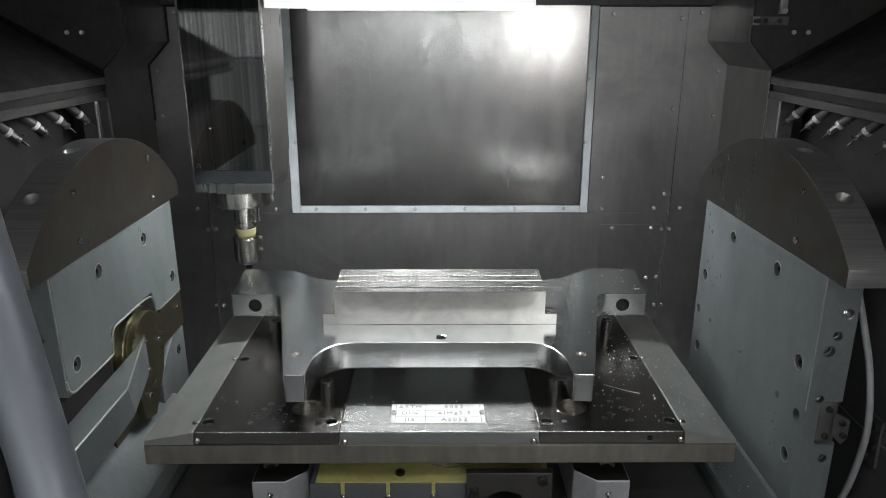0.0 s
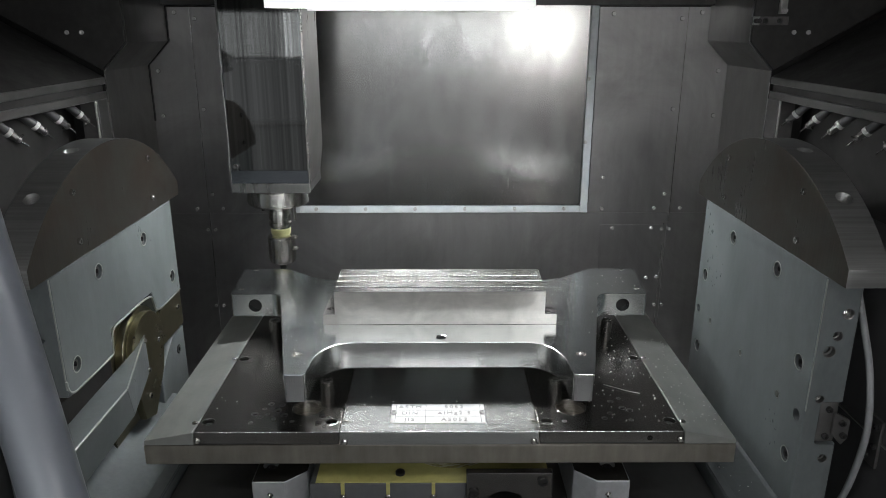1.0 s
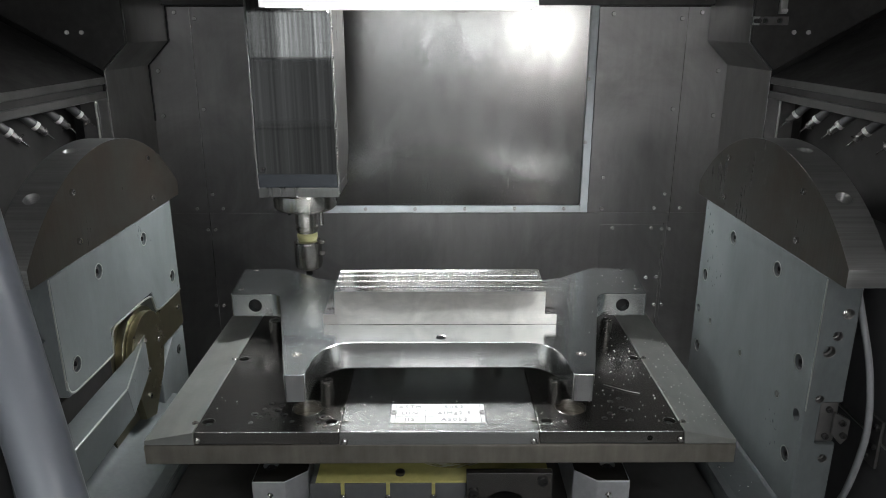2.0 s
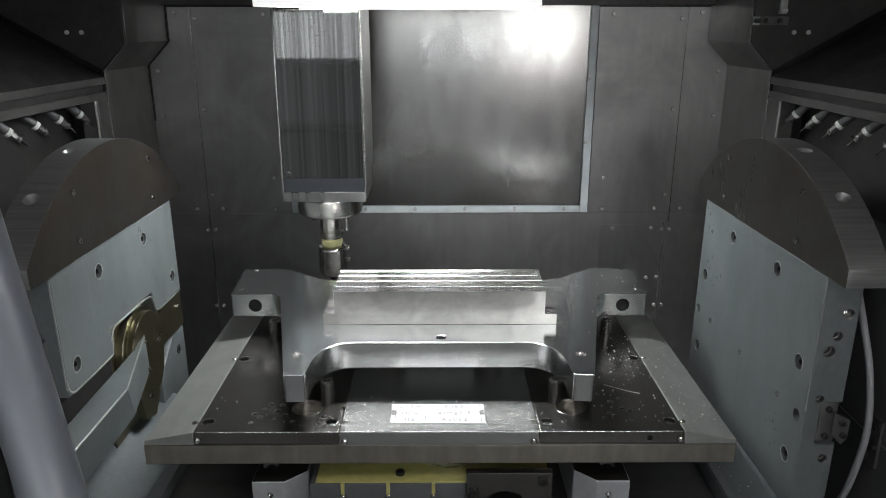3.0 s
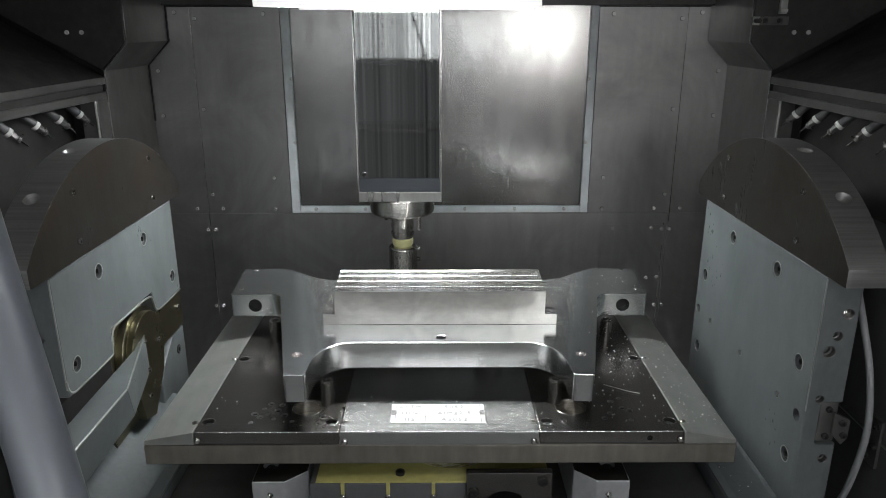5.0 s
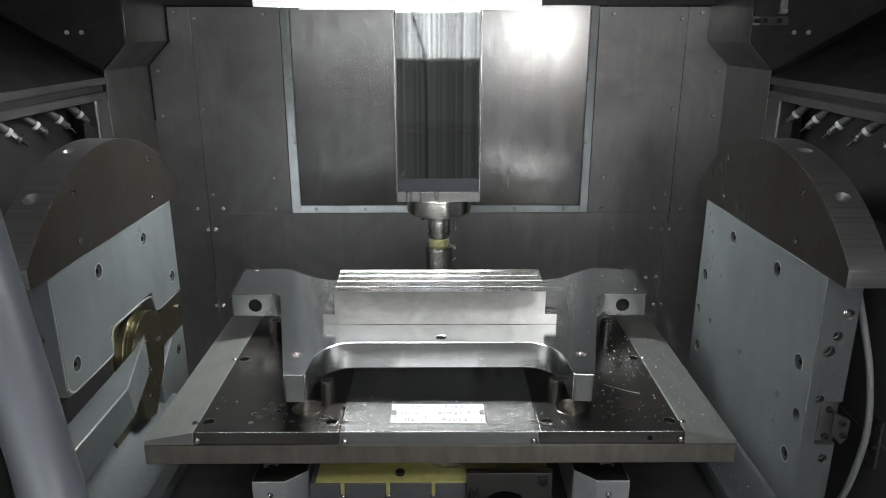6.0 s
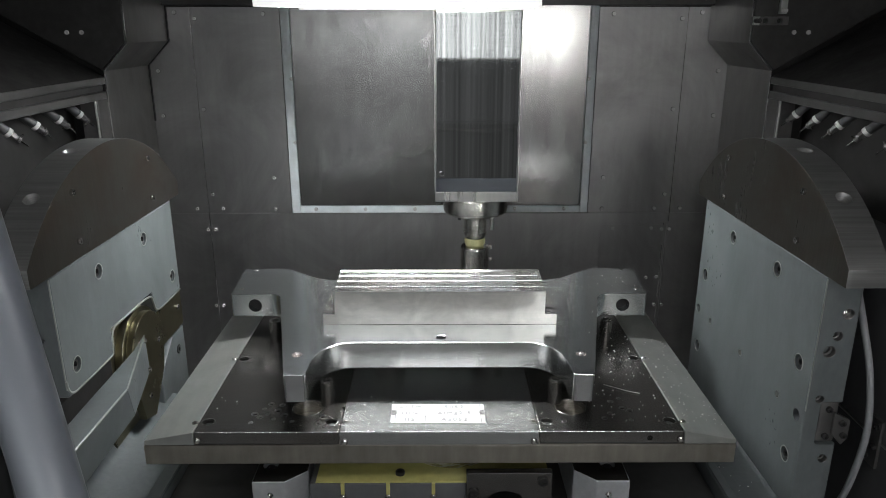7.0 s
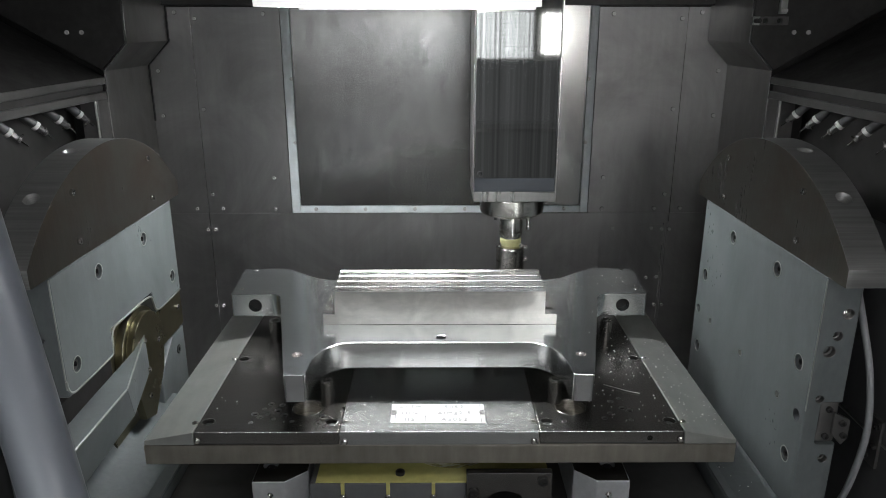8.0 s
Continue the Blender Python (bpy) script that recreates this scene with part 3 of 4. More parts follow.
# ---- table ----
def table():
    t = thing("machine_table", "brown-grey steel table with dark oiled top plates", "machine table")
    part("base_plate", box(-0.463, 0.4665, 0.972, 1.50, -0.0560, -0.0225, 0.0015), "base", t)
    for s in (-1, 1):
        part("side_bar", prism([(s * 0.3845, 0.0005), (s * 0.4635 + 0.002, -0.0138), (s * 0.4635 + 0.002, -0.0222), (s * 0.3845, -0.0222)], "y", 0.9725, 1.499, 0.0008, 1), "bar", t, "bare steel bevelled side bar")
        ring = [(s * 0.217, 1.047)]
        spots = [(s * 0.369, 1.005, 0.0095, True), (s * 0.172, 1.004, 0.0095, True), (s * 0.370, 1.23, 0.0095, True)]
        marks = {-1: ((-0.289, 1.045), (-0.281, 1.061), (-0.265, 1.04), (-0.28, 1.028), (-0.29, 1.019), (-0.301, 1.029), (-0.301, 1.002), (-0.262, 1.057), (-0.252, 1.025), (-0.267, 1.013), (-0.193, 1.002), (-0.189, 1.021), (-0.236, 1.006)),
                 1: ((0.2, 1.004), (0.288, 1.066), (0.313, 1.037), (0.308, 1.007), (0.267, 1.013), (0.303, 1.045), (0.304, 1.076), (0.279, 1.028))}[s]
        spots += [(x, y, (0.0035, 0.0045, 0.0052)[k % 3], False) for k, (x, y) in enumerate(marks)]
        keep = []
        for x, y, r, b in spots:
            if all(math.hypot(x - kx, y - ky) > r + kr + 0.002 for kx, ky, kr, _ in keep) and math.hypot(x - s * 0.217, y - 1.047) > 0.033:
                keep.append((x, y, r, b))
        cut = [cyl(r, 0.026, (x, y, 0.0), "z", 24 if b else 14) for x, y, r, b in keep]
        cut += [cyl(0.0265, 0.060, (x, y, 0.0), "z", 40) for x, y in ring]
        if s > 0:
            cut.append(cyl(0.0045, 0.02, (0.330, 0.974, -0.0122), "y", 20))
        x0, x1 = sorted((s * 0.1575, s * 0.3835))
        p = part("top_plate", carve(box(x0, x1, 0.974, 1.498, -0.0222, 0.0, 0.0012), cut), "plate", t, "oiled black top plate")
        for x, y, r, b in keep:
            if not b:
                part("hole_rim", lathe([(r * 0.96, -0.003), (r * 0.97, 0.0003), (r * 1.18, 0.0003), (r * 1.22, -0.0005)], 16), "rail", p, at=(x, y, 0))
            if b:
                screw(p, CAP_DARK, x, y, -0.0115, "+z", "cap_screw")
                screw(p, RING_MID, x, y, 0.0, "+z", "bright_ring")
        part("pale_edge", tube_mesh([(x0 + 0.001, 0.9748, -0.0007), ((x0 + x1) / 2, 0.9748, -0.0007), (x1 - 0.001, 0.9748, -0.0007)], 0.0009), "bolt", p, "pale metal line along the front edge")
        part("bush", lathe([(0.0246, -0.0221), (0.0262, -0.0221), (0.0262, 0.0006), (0.0250, 0.0010), (0.0246, -0.0004), (0.0246, -0.0221)], 44), "turned", p, "bright turned bush", at=(s * 0.217, 1.047, 0))
        screw(t, BUTTON, s * 0.389, 1.002, -0.0012, "+z")
        screw(t, BUTTON, s * 0.389, 1.23, -0.0012, "+z")
        screw(t, BUTTON, s * 0.378, 0.9738, -0.0145, "-y")
    prof = [(0.9722, -0.0220), (0.9722, -0.0008), (0.9745, 0.0016), (1.498, 0.0016), (1.498, -0.0008), (0.9762, -0.0008), (0.9758, -0.0220)]
    part("centre_sheet", prism(prof, "x", -0.1555, 0.1555, 0.0004, 1), "cplate", t, "bare bright centre sheet with a bent front lip")
    part("bent_edge", tube_mesh([(-0.155, 0.9737, 0.0006), (0.0, 0.9737, 0.0006), (0.155, 0.9737, 0.0006)], 0.0013), "bolt", t, "bright bent edge of the sheet")
    part("centre_core", box(-0.155, 0.155, 0.9765, 1.497, -0.0222, -0.001, 0), "plate", t)
    for s in (-1, 1):
        screw(t, BUTTON, s * 0.150, 1.001, 0.0014, "+z")
        screw(t, BUTTON, s * 0.148, 0.9720, -0.0165, "-y")


def text(body, size, x, y, z, parent):
    cu = bpy.data.curves.new("t", "FONT")
    cu.body, cu.size, cu.align_x, cu.align_y, cu.extrude, cu.space_character = body, size, "CENTER", "CENTER", 0.0002, 1.35
    raw = new("t", cu)
    me = bpy.data.meshes.new_from_object(raw.evaluated_get(bpy.context.evaluated_depsgraph_get()))
    bpy.data.objects.remove(raw)
    me.materials.clear()
    me.materials.append(M["ink"])
    part("lettering", me, None, parent, at=(x, y, z))


def label_plate():
    z = 0.0018
    lb = thing("material_label", "white label naming the aluminium alloy on the centre sheet", "label")
    part("card", box(-0.0785, 0.0735, 0.9955, 1.0545, z, z + 0.0010, 0.0003, 1), "white", lb)
    zt = z + 0.0012
    for i, (a, b) in enumerate((("ASTM", "5052"), ("DIN", "AlMg2.5"), ("JIS", "A5052"))):
        y = 1.0445 - i * 0.0195
        text(a, 0.0125, -0.048, y, zt, lb)
        text(b, 0.0125, 0.024, y, zt, lb)
    for y in (1.0345, 1.0155):
        part("rule", box(-0.071, 0.067, y - 0.0003, y + 0.0003, z + 0.0009, zt, 0), "ink", lb)
    for x in (-0.071, -0.022, 0.067):
        part("rule", box(x - 0.0004, x + 0.0004, 0.998, 1.052, z + 0.0009, zt + 0.0001, 0), "ink", lb)
    for x in (-0.0745, 0.0702):
        screw(lb, SCREW, x, 1.025, z + 0.0006, "+z")


# ---- workpiece on its posts ----
BT, BB = 0.09, 0.0425


def bridge():
    bow = [(0.146 + 0.060 * math.cos(a), 1.030 + 0.078 * math.sin(a)) for a in np.linspace(radians(90), radians(0), 14)]
    half = [(0.0, 1.108)] + bow + [(0.2085, 0.991), (0.241, 0.991),
            (0.3190, 1.338), (0.418, 1.338), (0.430, 1.492), (0.334, 1.494), (0.292, 1.458), (0.255, 1.429), (0.219, 1.418), (0.0, 1.418)]
    rad = [0] + [0] * 14 + [0.007, 0.006, 0.024, 0.003, 0.004, 0.03, 0.0, 0.03, 0.05, 0]
    full = half[1:-1] + [(-x, y) for x, y in half[1:-1][::-1]]
    rr = rad[1:-1] + rad[1:-1][::-1]
    poly = fillet(full, rr, 7)
    cut = []
    for s in (-1, 1):
        cut.append(cyl(0.0135, 0.12, (s * 0.371, 1.345, 0.0655), "y", 36))
        for x, y, r in ((s * 0.233, 1.063, 0.009), (s * 0.402, 1.484, 0.0055), (s * 0.404, 1.366, 0.0055)):
            cut.append(cyl(r, 0.02, (x, y, BT), "z", 24))
            cut.append(cyl(r * 0.55, 0.12, (x, y, BT - 0.01), "z", 20))
    cut.append(cyl(0.0105, 0.2, (0.003, 1.130, BT), "z", 32))
    b = thing("bridge_plate", "ground aluminium bridge-shaped fixture plate standing on posts", "fixture plate")
    pl = part("plate", carve(prism(poly, "z", BB, BT, 0.0009, 2), cut), "alu", b)
    pl.data.materials.append(M["milled"])
    for face in pl.data.polygons:
        if abs(face.normal.z) < 0.3:
            face.material_index = 1
    for s in (-1, 1):
        # A near-black disc paints the shade inside each ear bore.
        part("bore_shade", cyl(0.0132, 0.004, (s * 0.371, 1.358, 0.0655), "y", 32), "hole", b, "dark disc painting the shade inside the bore")
        part("bore_ring", lathe([(0.0062, -0.0095), (0.0088, -0.0095), (0.0088, -0.0012), (0.0062, -0.0085)], 28), "chrome", b, "bright countersunk ring", at=(s * 0.233, 1.063, BT))
    part("bush", lathe([(0.0085, -0.046), (0.0102, -0.046), (0.0102, -0.0004), (0.0085, -0.0012), (0.0085, -0.046)], 32), "milled", b, "bright bush in the middle bore", at=(0.003, 1.130, BT))
    for s in (-1, 1):
        for x, y in ((s * 0.402, 1.484), (s * 0.404, 1.366)):
            part("plug", lathe([(0, BT - 0.009), (0.005, BT - 0.009), (0.005, BT - 0.0015), (0.0035, BT + 0.0006), (0, BT + 0.0004)], 18), "chrome", b, "bright steel plug", at=(x, y, 0))


def posts():
    for x, y in ((-0.187, 1.066), (0.194, 1.068), (-0.329, 1.318), (0.336, 1.320)):
        p = thing("support_post", "short steel post with a socket screw under the plate", "post", "support posts", at=(x, y, 0.0))
        part("sleeve", lathe([(0, 0), (0.0115, 0), (0.0115, BB - 0.002), (0.0105, BB - 0.0008), (0.0072, BB - 0.0008), (0.0072, BB - 0.010), (0, BB - 0.010)], 28), "plate", p)
        screw(p, CAP_POST, 0, 0, BB - 0.0105, "+z", "cap_screw")
    for x, y in ((-0.10, 1.30), (0.10, 1.30)):
        p = thing("support_post", "thick steel riser under the middle of the plate", "post", "support posts", at=(x, y, 0.0))
        part("sleeve", lathe([(0, 0.0016), (0.03, 0.0016), (0.03, BB), (0, BB)], 32), "base", p)


def block():
    b = thing("stepped_block", "machined aluminium block with stepped top ribs", "aluminium block")
    prof = [(1.184, BT + 0.0002), (1.184, 0.1534), (1.2067, 0.1534), (1.2075, 0.1551), (1.2327, 0.1551), (1.2335, 0.1566), (1.2567, 0.1566), (1.2575, 0.1581),
            (1.2798, 0.1581), (1.2806, 0.1594), (1.288, 0.1594), (1.288, BT + 0.0002)]
    ends = ((-0.2085, -0.1875), (0.190, 0.2115))
    cut = [box(x0 - 0.01 * (x0 < 0), x1 + 0.01 * (x0 > 0), 1.17, 1.30, 0.1105, 0.2, 0) for x0, x1 in ends]
    spots = [((x0 + x1) / 2, y) for x0, x1 in ends for y in (1.21, 1.26)]
    cut += [cyl(0.007, 0.02, (x, y, 0.1105), "z", 20) for x, y in spots]
    body = part("body", bev(carve(prism(prof, "x", -0.2085, 0.2115, 0, 1), cut), 0.0003, 1), "block", b)
    body.data.materials.append(M["sawn"])
    for poly in body.data.polygons:
        if poly.normal.y < -0.95 and poly.center.y < 1.19:
            poly.material_index = 1
    for x, y in spots:
        screw(b, CAP_MID, x, y, 0.1008, "+z", "cap_screw")


# ---- under the table ----
def under_table():
    u = thing("rotary_base", "dark rotary base below the table with a yellow plate", "machine base")
    part("yellow_plate", box(-0.205, 0.184, 1.008, 1.40, -0.1175, -0.115, 0.0005), "yellow", u, "dull yellow painted plate")
    part("pedestal", cyl(0.09, 0.0615, (0.02, 1.135, -0.0842), "z", 48, None, 0.001), "chrome", u, "turned steel pedestal")
    part("front_box", prism([(1.0070, -0.1180), (1.000, -0.50), (1.38, -0.50), (1.38, -0.1180)], "x", -0.215, 0.044, 0.002), "hose", u, "dark grey front box")
    m = part("motor_block", carve(box(0.044, 0.184, 0.993, 1.007, -0.5, -0.089, 0.0015), [cyl(0.042, 0.05, (0.108, 0.99, -0.165), "y", 40), box(0.066, 0.15, 0.96, 1.02, -0.3, -0.165, 0)]), "plate", u, "black block with a round recess")
    screw(m, CAP_DARK, 0.056, 0.9928, -0.125, "-y", "cap_screw")
    screw(m, CAP_DARK, 0.168, 0.9928, -0.103, "-y", "cap_screw")
    for x in (-0.16, -0.085, -0.010):
        part("tab", box(x - 0.003, x + 0.003, 1.003, 1.0076, -0.139, -0.1155, 0.0005), "yellow", u)
        screw(u, BUTTON, x, 1.0035, -0.141, "-y")
    screw(u, CAP_DARK, -0.066, 1.03, -0.1152, "+z", "cap_screw")
    for s in (-1, 1):
        e = 0.0055 if s > 0 else 0.0
        w = [(s * (0.223 + e), 1.043), (s * (0.257 + e), 1.012), (s * (0.312 + e), 1.012), (s * (0.312 + e), 1.2), (s * (0.223 + e), 1.2)]
        k = part("clamp_bracket", carve(prism(w, "z", -0.32, -0.118, 0.0015, 1), [cyl(0.006, 0.03, (s * 0.283, 1.012, -0.145), "y", 20), cyl(0.013, 0.02, (s * 0.29, 1.06, -0.118), "z", 24)]), "cast", u, "grey bracket with a chamfered corner and a top darkened for shade")
        k.data.materials.append(M["plate"])
        # Upward faces take the oily black steel to paint the table's shade on them.
        for face in k.data.polygons:
            if face.normal.z > 0.9:
                face.material_index = 1
        screw(k, CAP_MID, s * 0.283, 1.02, -0.145, "-y")
        screw(k, CAP_DARK, s * 0.29, 1.06, -0.1275, "+z")
    part("deck", box(-0.482, 0.493, 0.80, 1.60, -0.24, -0.20, 0.002), "black", u, "black deck plate")
    part("column", cyl(0.25, 0.309, (0.0, 1.24, -0.395), "z", 40), "black", u)


# ---- odds and ends on the sides ----
def tube_mesh(points, r, segs=14):
    """A round tube along smooth points."""
    cu = bpy.data.curves.new("t", "CURVE")
    cu.dimensions, cu.bevel_depth, cu.bevel_resolution, cu.resolution_u, cu.use_fill_caps = "3D", r, 8, 10, True
    sp = cu.splines.new("NURBS")
    sp.points.add(len(points) - 1)
    for q, co in zip(sp.points, points):
        q.co = (*co, 1)
    sp.use_endpoint_u, sp.order_u = True, 3
    raw = new("t", cu)
    me = bpy.data.meshes.new_from_object(raw.evaluated_get(bpy.context.evaluated_depsgraph_get()))
    bpy.data.objects.remove(raw)
    bm = bmesh.new()
    bm.from_mesh(me)
    bpy.data.meshes.remove(me)
    return bm


def odds():
    lone("coolant_hose", tube_mesh([(-0.20, 0.15, 0.985), (-0.13, 0.152, 0.75), (-0.0967, 0.133, 0.6266), (-0.081, 0.118, 0.5786), (-0.0626, 0.100, 0.5218), (-0.052, 0.090, 0.48), (-0.05, 0.087, 0.20), (-0.05, 0.087, -0.548)], 0.00503), "tube", "pale grey hose hanging from the roof before the table", "hose")
    lone("cable_hose", tube_mesh([(0.693, 1.10, 0.19), (0.693, 1.075, 0.15), (0.693, 1.03, 0.08), (0.693, 1.005, -0.01), (0.693, 1.015, -0.09), (0.693, 1.035, -0.17), (0.693, 1.08, -0.26), (0.693, 1.16, -0.36)], 0.0055), "cable", "pale grey cable looping behind the trunnion plate", "cable")
    h = thing("hinge_bracket", "black steel hinge bracket in the plate's recess", "bracket")
    part("leaf", box(0.6045, 0.6365, 1.001, 1.0175, -0.0385, 0.0355, 0.005, 3), "rail", h)
    part("arm", prism([(0.628, 0.018), (0.655, 0.004), (0.655, -0.028), (0.646, -0.040), (0.628, -0.02)], "y", 0.996, 1.0055, 0.001), "rail", h)
    for x, z in ((0.62, 0.022), (0.62, -0.026)):
        screw(h, CAP_POST, x, 1.0008, z, "-y")
    for x, z in ((0.642, 0.0), (0.646, -0.022)):
        screw(h, CAP_POST, x, 0.9958, z, "-y")
    k = thing("striker_plate", "small drilled steel plate on the guard panel", "bracket")
    part("plate", box(0.7135, 0.7188, 1.005, 1.045, -0.092, -0.006, 0.001), "rail", k)
    for y, z in ((1.015, -0.02), (1.035, -0.035), (1.015, -0.055), (1.03, -0.08)):
        screw(k, CAP_POST, 0.7135, y, z, "-x")
    b = thing("lamp_bracket", "small steel bracket screwed to the black plate", "bracket")
    part("leaf", carve(box(0.722, 0.806, 1.716, 1.7275, 0.605, 0.624, 0.001), [cyl(0.0065, 0.03, (0.752, 1.72, 0.6145), "y", 20), cyl(0.0065, 0.03, (0.785, 1.72, 0.6145), "y", 20)]), "rail", b)
    part("knuckle", box(0.722, 0.736, 1.708, 1.7158, 0.605, 0.624, 0.001), "bar", b)
    part("upper_leaf", box(0.784, 0.799, 1.716, 1.7275, 0.630, 0.668, 0.001), "bar", b)
    for x, z in ((0.726, 0.6145), (0.733, 0.6145)):
        screw(b, CAP_POST, x, 1.7078, z, "-y")
    screw(b, SCREW, 0.788, 1.7158, 0.637, "-y")
    screw(b, SCREW, 0.795, 1.7158, 0.637, "-y")
    # dark machine body beside the trunnion
    for s in (-1, 1):
        ig = thing("inner_guard", "dark grey guard panels beside the trunnion plate", "guard", "inner guards")
        for y0, y1, z0, z1 in ((0.86, 1.60, -0.046, 0.235), (0.86, 1.60, FLOOR, -0.049)):
            part("panel", box(min(s * 0.72, s * 0.874), max(s * 0.72, s * 0.874), y0, y1, z0, z1, 0.003), "guard", ig)
        part("seam_strip", box(min(s * 0.7185, s * 0.73), max(s * 0.7185, s * 0.73), 0.87, 1.59, -0.0488, -0.0462, 0.0003, 1), "bar", ig, "bright strip along the joint")


def lamps():
    w = thing("bay_lamp", "bright work lamp by the operator's opening", "lamp", kind="")
    part("housing", box(0.45, 0.77, -0.398, -0.36, 0.46, 0.675, 0.003), "rail", w)
    part("diffuser", box(0.47, 0.75, -0.359, -0.350, 0.48, 0.655, 0.001), "bay", w, "glowing white diffuser")
    g = thing("mesh_lamp", "long dim lamp behind a square mesh", "lamp")
    part("housing", box(-1.45, 0.44, -0.398, -0.372, 0.453, 0.68, 0.002), "rail", g)
    for k, (x0, x1) in enumerate(((-1.43, -0.751), (-0.75, -0.151), (-0.15, 0.43))):
        part("diffuser", box(x0, x1, -0.371, -0.366, 0.46, 0.665, 0.0), "baydim%d" % k, g, "dim glowing diffuser")
    for i in range(84):
        x = -1.43 + i * 0.0222
        part("wire", box(x - 0.003, x + 0.003, -0.360, -0.352, 0.455, 0.668, 0), "black", g)
    for i in range(13):
        z = 0.46 + i * 0.017
        part("wire", box(-1.435, 0.432, -0.364, -0.3605, z - 0.0025, z + 0.0025, 0), "black", g)
    # Unseen light strip, added to brighten the side plates and front faces.
    d = thing("fill_light", "fill light strip added under the roof, out of view", "lamp")
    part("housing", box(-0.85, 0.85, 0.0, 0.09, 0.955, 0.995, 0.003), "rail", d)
    part("diffuser", box(-0.83, 0.83, 0.01, 0.08, 0.948, 0.9545, 0.001), "fill_strip", d, "glowing white diffuser")


# ---- moving head and gantry lamp ----
def spindle():
    """Origin on the tool's axis at the table's height."""
    h = thing("spindle_head", "square polished spindle ram with a tool in its nose", "spindle head")
    y0, y1 = -0.060, 0.150
    x0, x1 = -0.0892, 0.0862
    part("ram", prism([(y0, 0.2605), (y1 - 0.05, 0.2605), (y1, 0.315), (y1, 0.97), (y0, 0.97)], "x", x0, x1, 0.0012), "ramside", h)
    part("face_cover", box(x0 + 0.002, x1 - 0.002, y0 - 0.003, y0 - 0.0002, 0.2905, 0.97, 0), "ram", h, "mirror-bright brushed front cover")
    part("face_apron", box(x0 + 0.001, x1 - 0.001, y0 - 0.0038, y0 - 0.0002, 0.2607, 0.2902, 0), "apron", h, "dull steel apron under the cover")
    part("cap", prism([(x0 - 0.001, y0 - 0.006), (x1 + 0.001, y0 - 0.006), (x1 + 0.001, y1 - 0.055), (x0 - 0.001, y1 - 0.055)], "z", 0.2385, 0.2600, 0.0012), "ramside", h, "steel end cap")
    part("trim", box(x1 + 0.0002, x1 + 0.003, y0 - 0.004, y0 + 0.004, 0.2385, 0.97, 0.0005, 1), "chrome", h, "bright edge trim")
    part("trim", box(x0 - 0.003, x0 - 0.0002, y0 - 0.004, y0 + 0.004, 0.2605, 0.97, 0.0005, 1), "rail", h)
    screw(h, CAP_POST, x0 + 0.012, y0 - 0.0030, 0.300, "-y")
    part("nose", lathe([(0, 0.2384), (0.0715, 0.2384), (0.0725, 0.2365), (0.0725, 0.2095), (0.0710, 0.2035), (0.066, 0.1990), (0.050, 0.1958), (0.03, 0.1945), (0, 0.1945)], 64), "turned", h, "turned steel spindle nose")
    hol = part("tool_holder", lathe([(0, 0.1944), (0.0275, 0.1944), (0.0275, 0.186), (0.0250, 0.1845), (0.0255, 0.179), (0.0262, 0.177), (0.0262, 0.162), (0.0232, 0.160), (0.0232, 0.156), (0.0262, 0.154), (0.0268, 0.150), (0.0262, 0.146), (0.0225, 0.1435), (0.0225, 0.1395), (0, 0.1395)], 48), "turned", h, "turned tool holder")
    part("coolant_ring", lathe([(0, 0.1393), (0.0215, 0.1393), (0.0238, 0.136), (0.0240, 0.130), (0.0225, 0.1235), (0.0195, 0.1197), (0, 0.1197)], 48), "ringyellow", hol, "pale yellow plastic ring")
    part("chuck", lathe([(0, 0.1195), (0.0300, 0.1195), (0.0325, 0.117), (0.0332, 0.1135), (0.0325, 0.1115), (0.0325, 0.0885), (0.0312, 0.0878), (0.0312, 0.0860), (0.0325, 0.0852), (0.0325, 0.064), (0.0300, 0.055), (0.025, 0.0505), (0, 0.0505)], 56), "turned", hol, "turned steel milling chuck")
    part("end_mill", lathe([(0, 0.0504), (0.0085, 0.0504), (0.0085, 0.035), (0.0065, 0.0325), (0, 0.0325)], 20), "darkbolt", hol, "dark end mill")
    for dx, z in ((0.0315, 0.115), (0.0318, 0.087)):
        part("lug", box(dx, dx + 0.008, -0.006, 0.006, z - 0.004, z + 0.003, 0.001), "turned", hol)
    part("key_pin", lathe([(0, 0.160), (0.0045, 0.160), (0.0045, 0.196), (0, 0.196)], 14), "turned", h, "round drive pin", at=(0.0375, -0.012, 0))
    part("key_pin", lathe([(0, 0.184), (0.004, 0.184), (0.004, 0.198), (0, 0.198)], 14), "darkbolt", h, at=(-0.036, -0.012, 0))
    return h


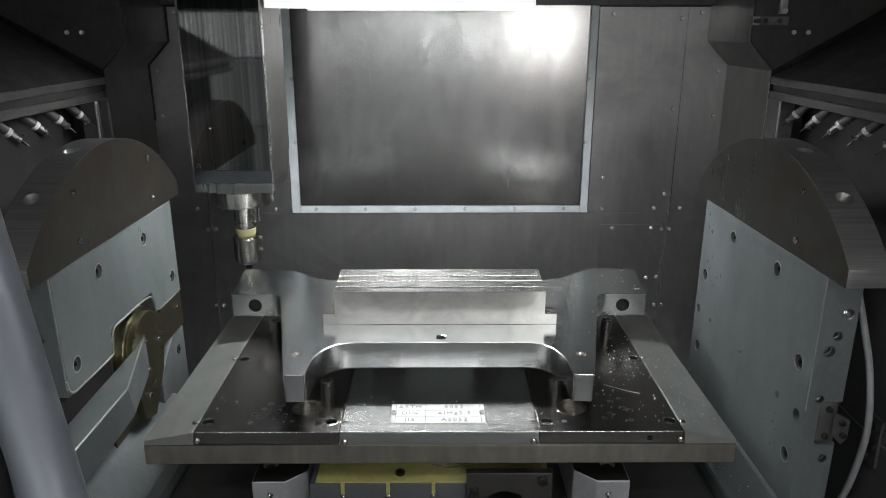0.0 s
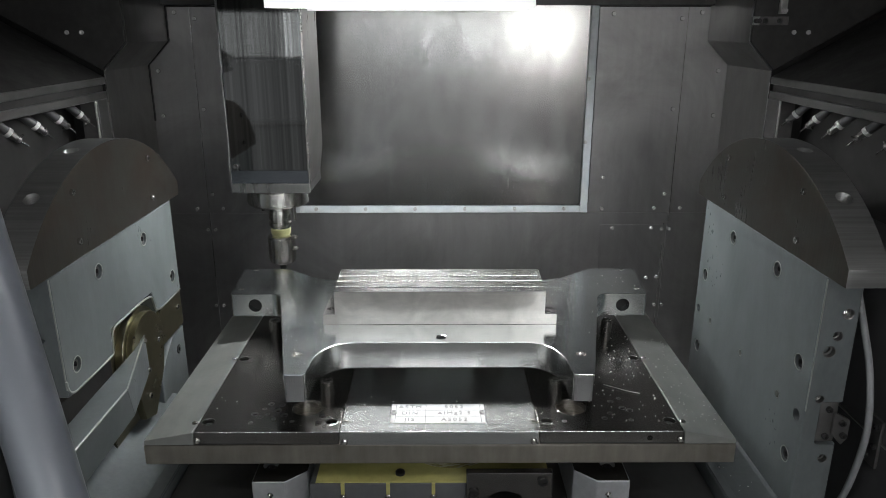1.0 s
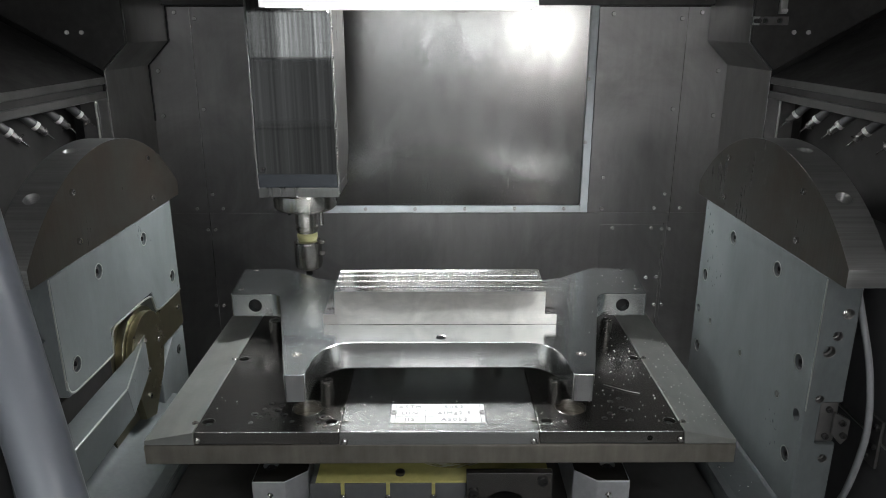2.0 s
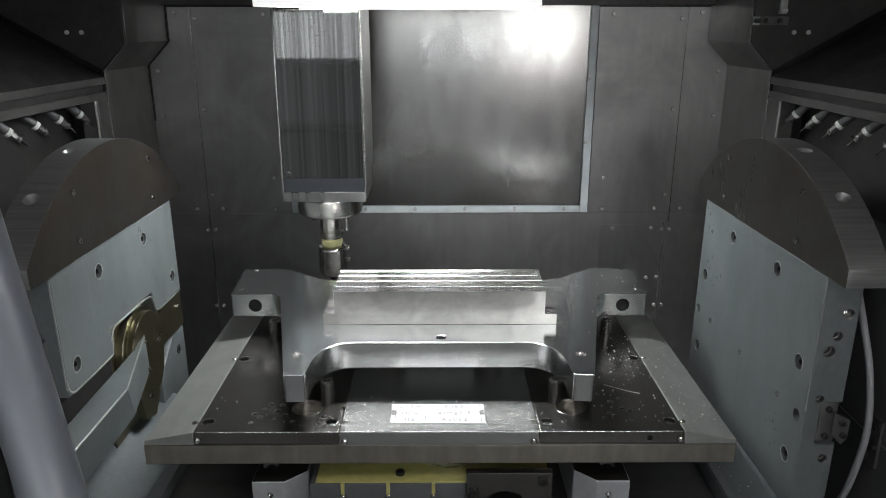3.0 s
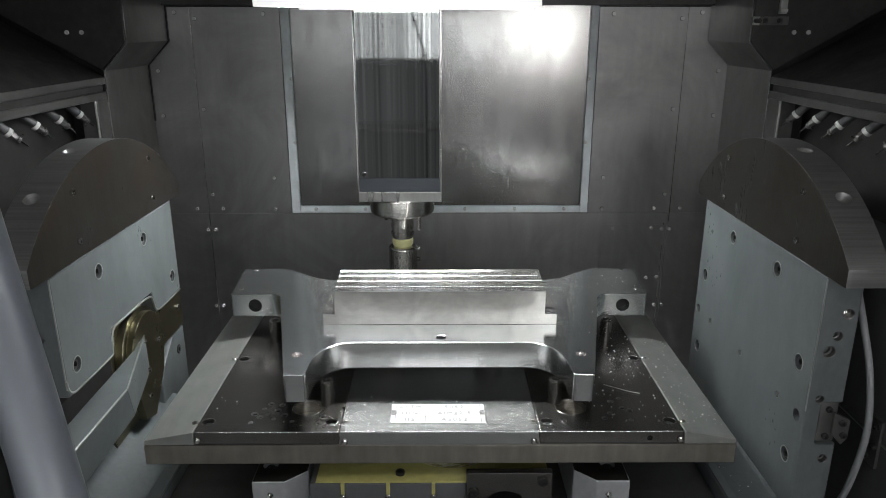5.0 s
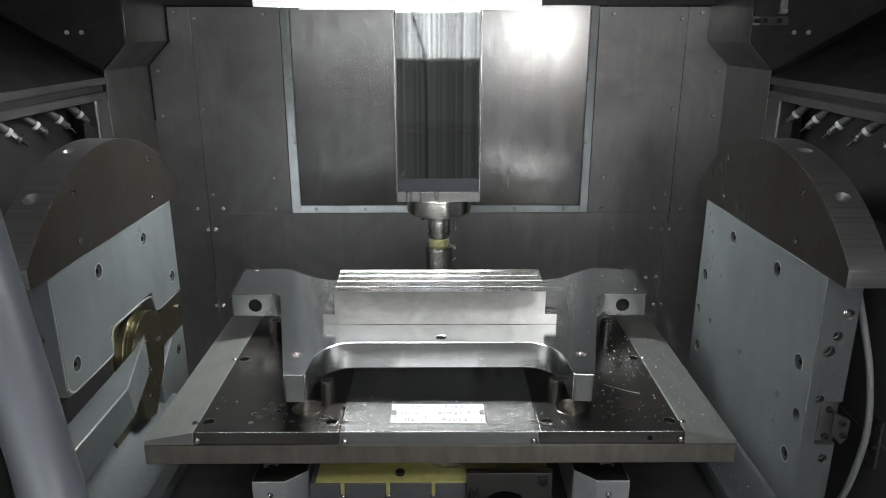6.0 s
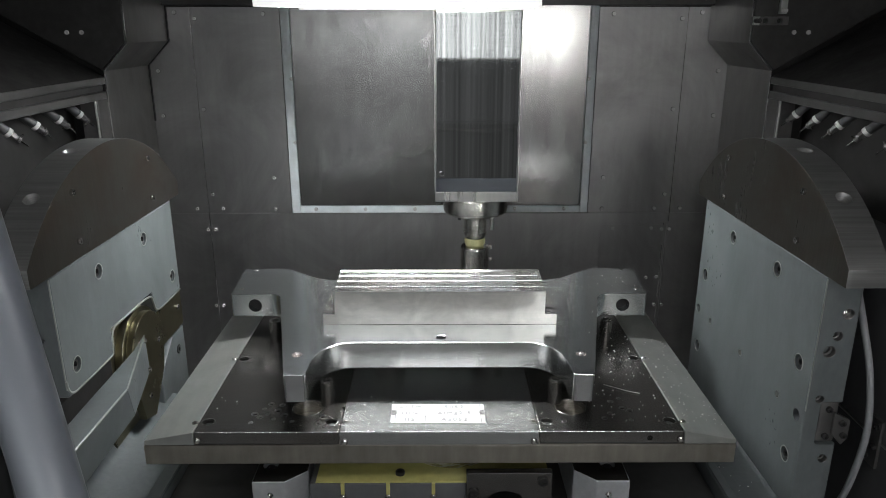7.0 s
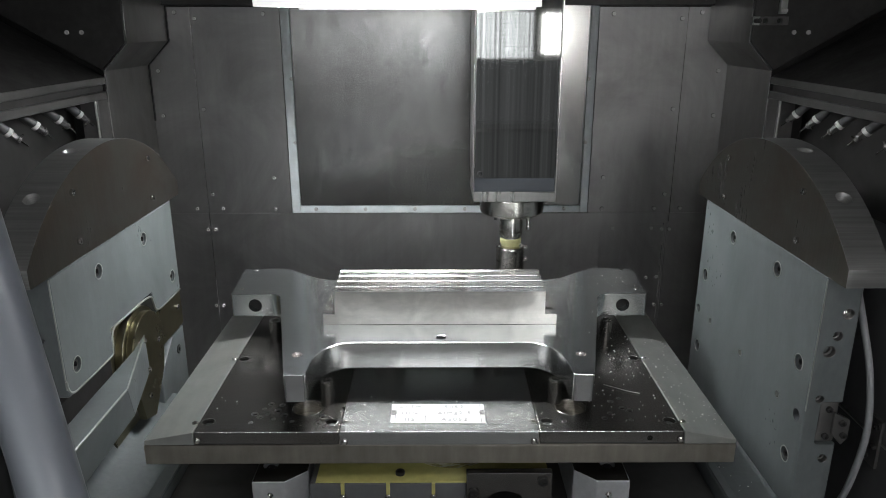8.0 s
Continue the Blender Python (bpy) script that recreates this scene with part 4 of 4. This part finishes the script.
def gantry_lamp():
    """Origin below the lamp strip."""
    g = thing("gantry_lamp", "white lamp bar on the gantry, lit from below", "lamp")
    part("housing", box(-0.335, 0.186, -0.016, 0.135, 0.657, 0.70, 0.002), "frame", g)
    # Unseen skirt, added to keep the strip's glow off the back wall.
    part("added_rear_baffle", box(-0.335, 0.186, 0.026, 0.034, 0.6370, 0.6568, 0.001), "frame", g)
    part("front_strip", box(-0.336, 0.187, -0.020, -0.0165, 0.6370, 0.672, 0.0008), "lampedge", g, "glowing front strip")
    part("lower_lip", box(-0.253, 0.176, -0.0205, -0.0140, 0.6318, 0.6368, 0.0008), "lampedge", g)
    part("diffuser", box(-0.300, 0.110, -0.013, 0.024, 0.6505, 0.6568, 0.0008), "lamp", g, "glowing white light strip")
    part("hanger", box(-0.30, -0.24, 0.03, 0.11, 0.701, 0.99, 0.002), "rail", g)
    part("hanger", box(0.09, 0.15, 0.03, 0.11, 0.701, 0.99, 0.002), "rail", g)
    return g


# ---- loose chips ----
def chips():
    bm = bmesh.new()

    def flake(x, y, z, r):
        r *= 1.35
        rot = Euler((random.uniform(-0.6, 0.6), random.uniform(-0.6, 0.6), random.uniform(0, 6.3))).to_matrix().to_4x4()
        bmesh.ops.create_cone(bm, cap_ends=True, segments=4, radius1=r, radius2=r * 0.4, depth=r * 0.9, matrix=Matrix.Translation((x, y, z + r * 0.5)) @ rot @ Matrix.Diagonal((1, random.uniform(0.35, 1), 1, 1)))
    for _ in range(150):
        x = 0.25 + 0.21 * random.random() ** 0.7
        y = 1.0 + 0.34 * random.random()
        z = 0.0004 if x < 0.384 else -0.0143 * (x - 0.3845) / 0.081 + 0.0008
        flake(x, y, z, random.choice((0.0007, 0.0009, 0.0011, 0.0016)))
    for _ in range(26):
        flake(random.uniform(-0.38, 0.2), random.uniform(1.0, 1.09), 0.0018, random.choice((0.0006, 0.0009, 0.0012)))
    for _ in range(34):
        x = random.uniform(0.22, 0.41)
        flake(x, random.uniform(1.37, 1.45) if x > 0.3 else random.uniform(1.1, 1.40), BT + 0.0002, random.choice((0.0005, 0.0006, 0.0008)))
    for _ in range(40):
        flake(random.uniform(0.50, 0.573), random.uniform(0.98, 1.2), -0.1748, random.choice((0.0009, 0.0013, 0.002)))
    for side in (-1, 1):
        for _ in range(26):
            x = random.uniform(0.80, 1.2)
            flake(side * x, random.uniform(1.2, 1.72), 0.484 + (x - 0.795) * 0.573 + 0.006, random.choice((0.0006, 0.0009, 0.0013)))
    lone("metal_chips", bm, "chip", "tiny bright aluminium chips scattered on the table", "chips", kind="stuff")
    s = thing("long_chip", "thin curled sliver of aluminium on the black plate", "chip")
    part("sliver", tube_mesh([(0.289, 1.122, 0.0016), (0.305, 1.11, 0.003), (0.325, 1.098, 0.0016), (0.344, 1.09, 0.002)], 0.0006), "chip", s)


enclosure()
cover_panel()
for side_sign in (-1, 1):
    side_panel(side_sign)
    wing(side_sign)
grey_right()
grey_left()
chute()
table()
label_plate()
bridge()
posts()
block()
under_table()
odds()
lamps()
chips()
HEAD = spindle()
LAMP = gantry_lamp()


def motions():
    near, far = 1.573, 1.660
    path = [(0.0, -0.4668, far), (0.6, -0.4160, far), (1.2, -0.3655, far), (1.35, -0.3545, 1.6570), (1.5, -0.3440, 1.6480), (1.7, -0.3300, 1.6355), (2.2, -0.2985, 1.6045),
            (2.55, -0.2765, 1.5825), (2.7, -0.2675, 1.5755), (2.85, -0.2570, near), (3.0, -0.2465, near), (3.5, -0.2058, near), (4.5, -0.1245, near), (6.0, -0.0002, near), (7.0, 0.0825, near), (8.0, 0.1648, near)]
    walk(HEAD, [(t, pose(x, y, 0)) for t, x, y in path])
    walk(LAMP, [(t, pose(0, y - 0.192, 0)) for t, x, y in path])


motions()
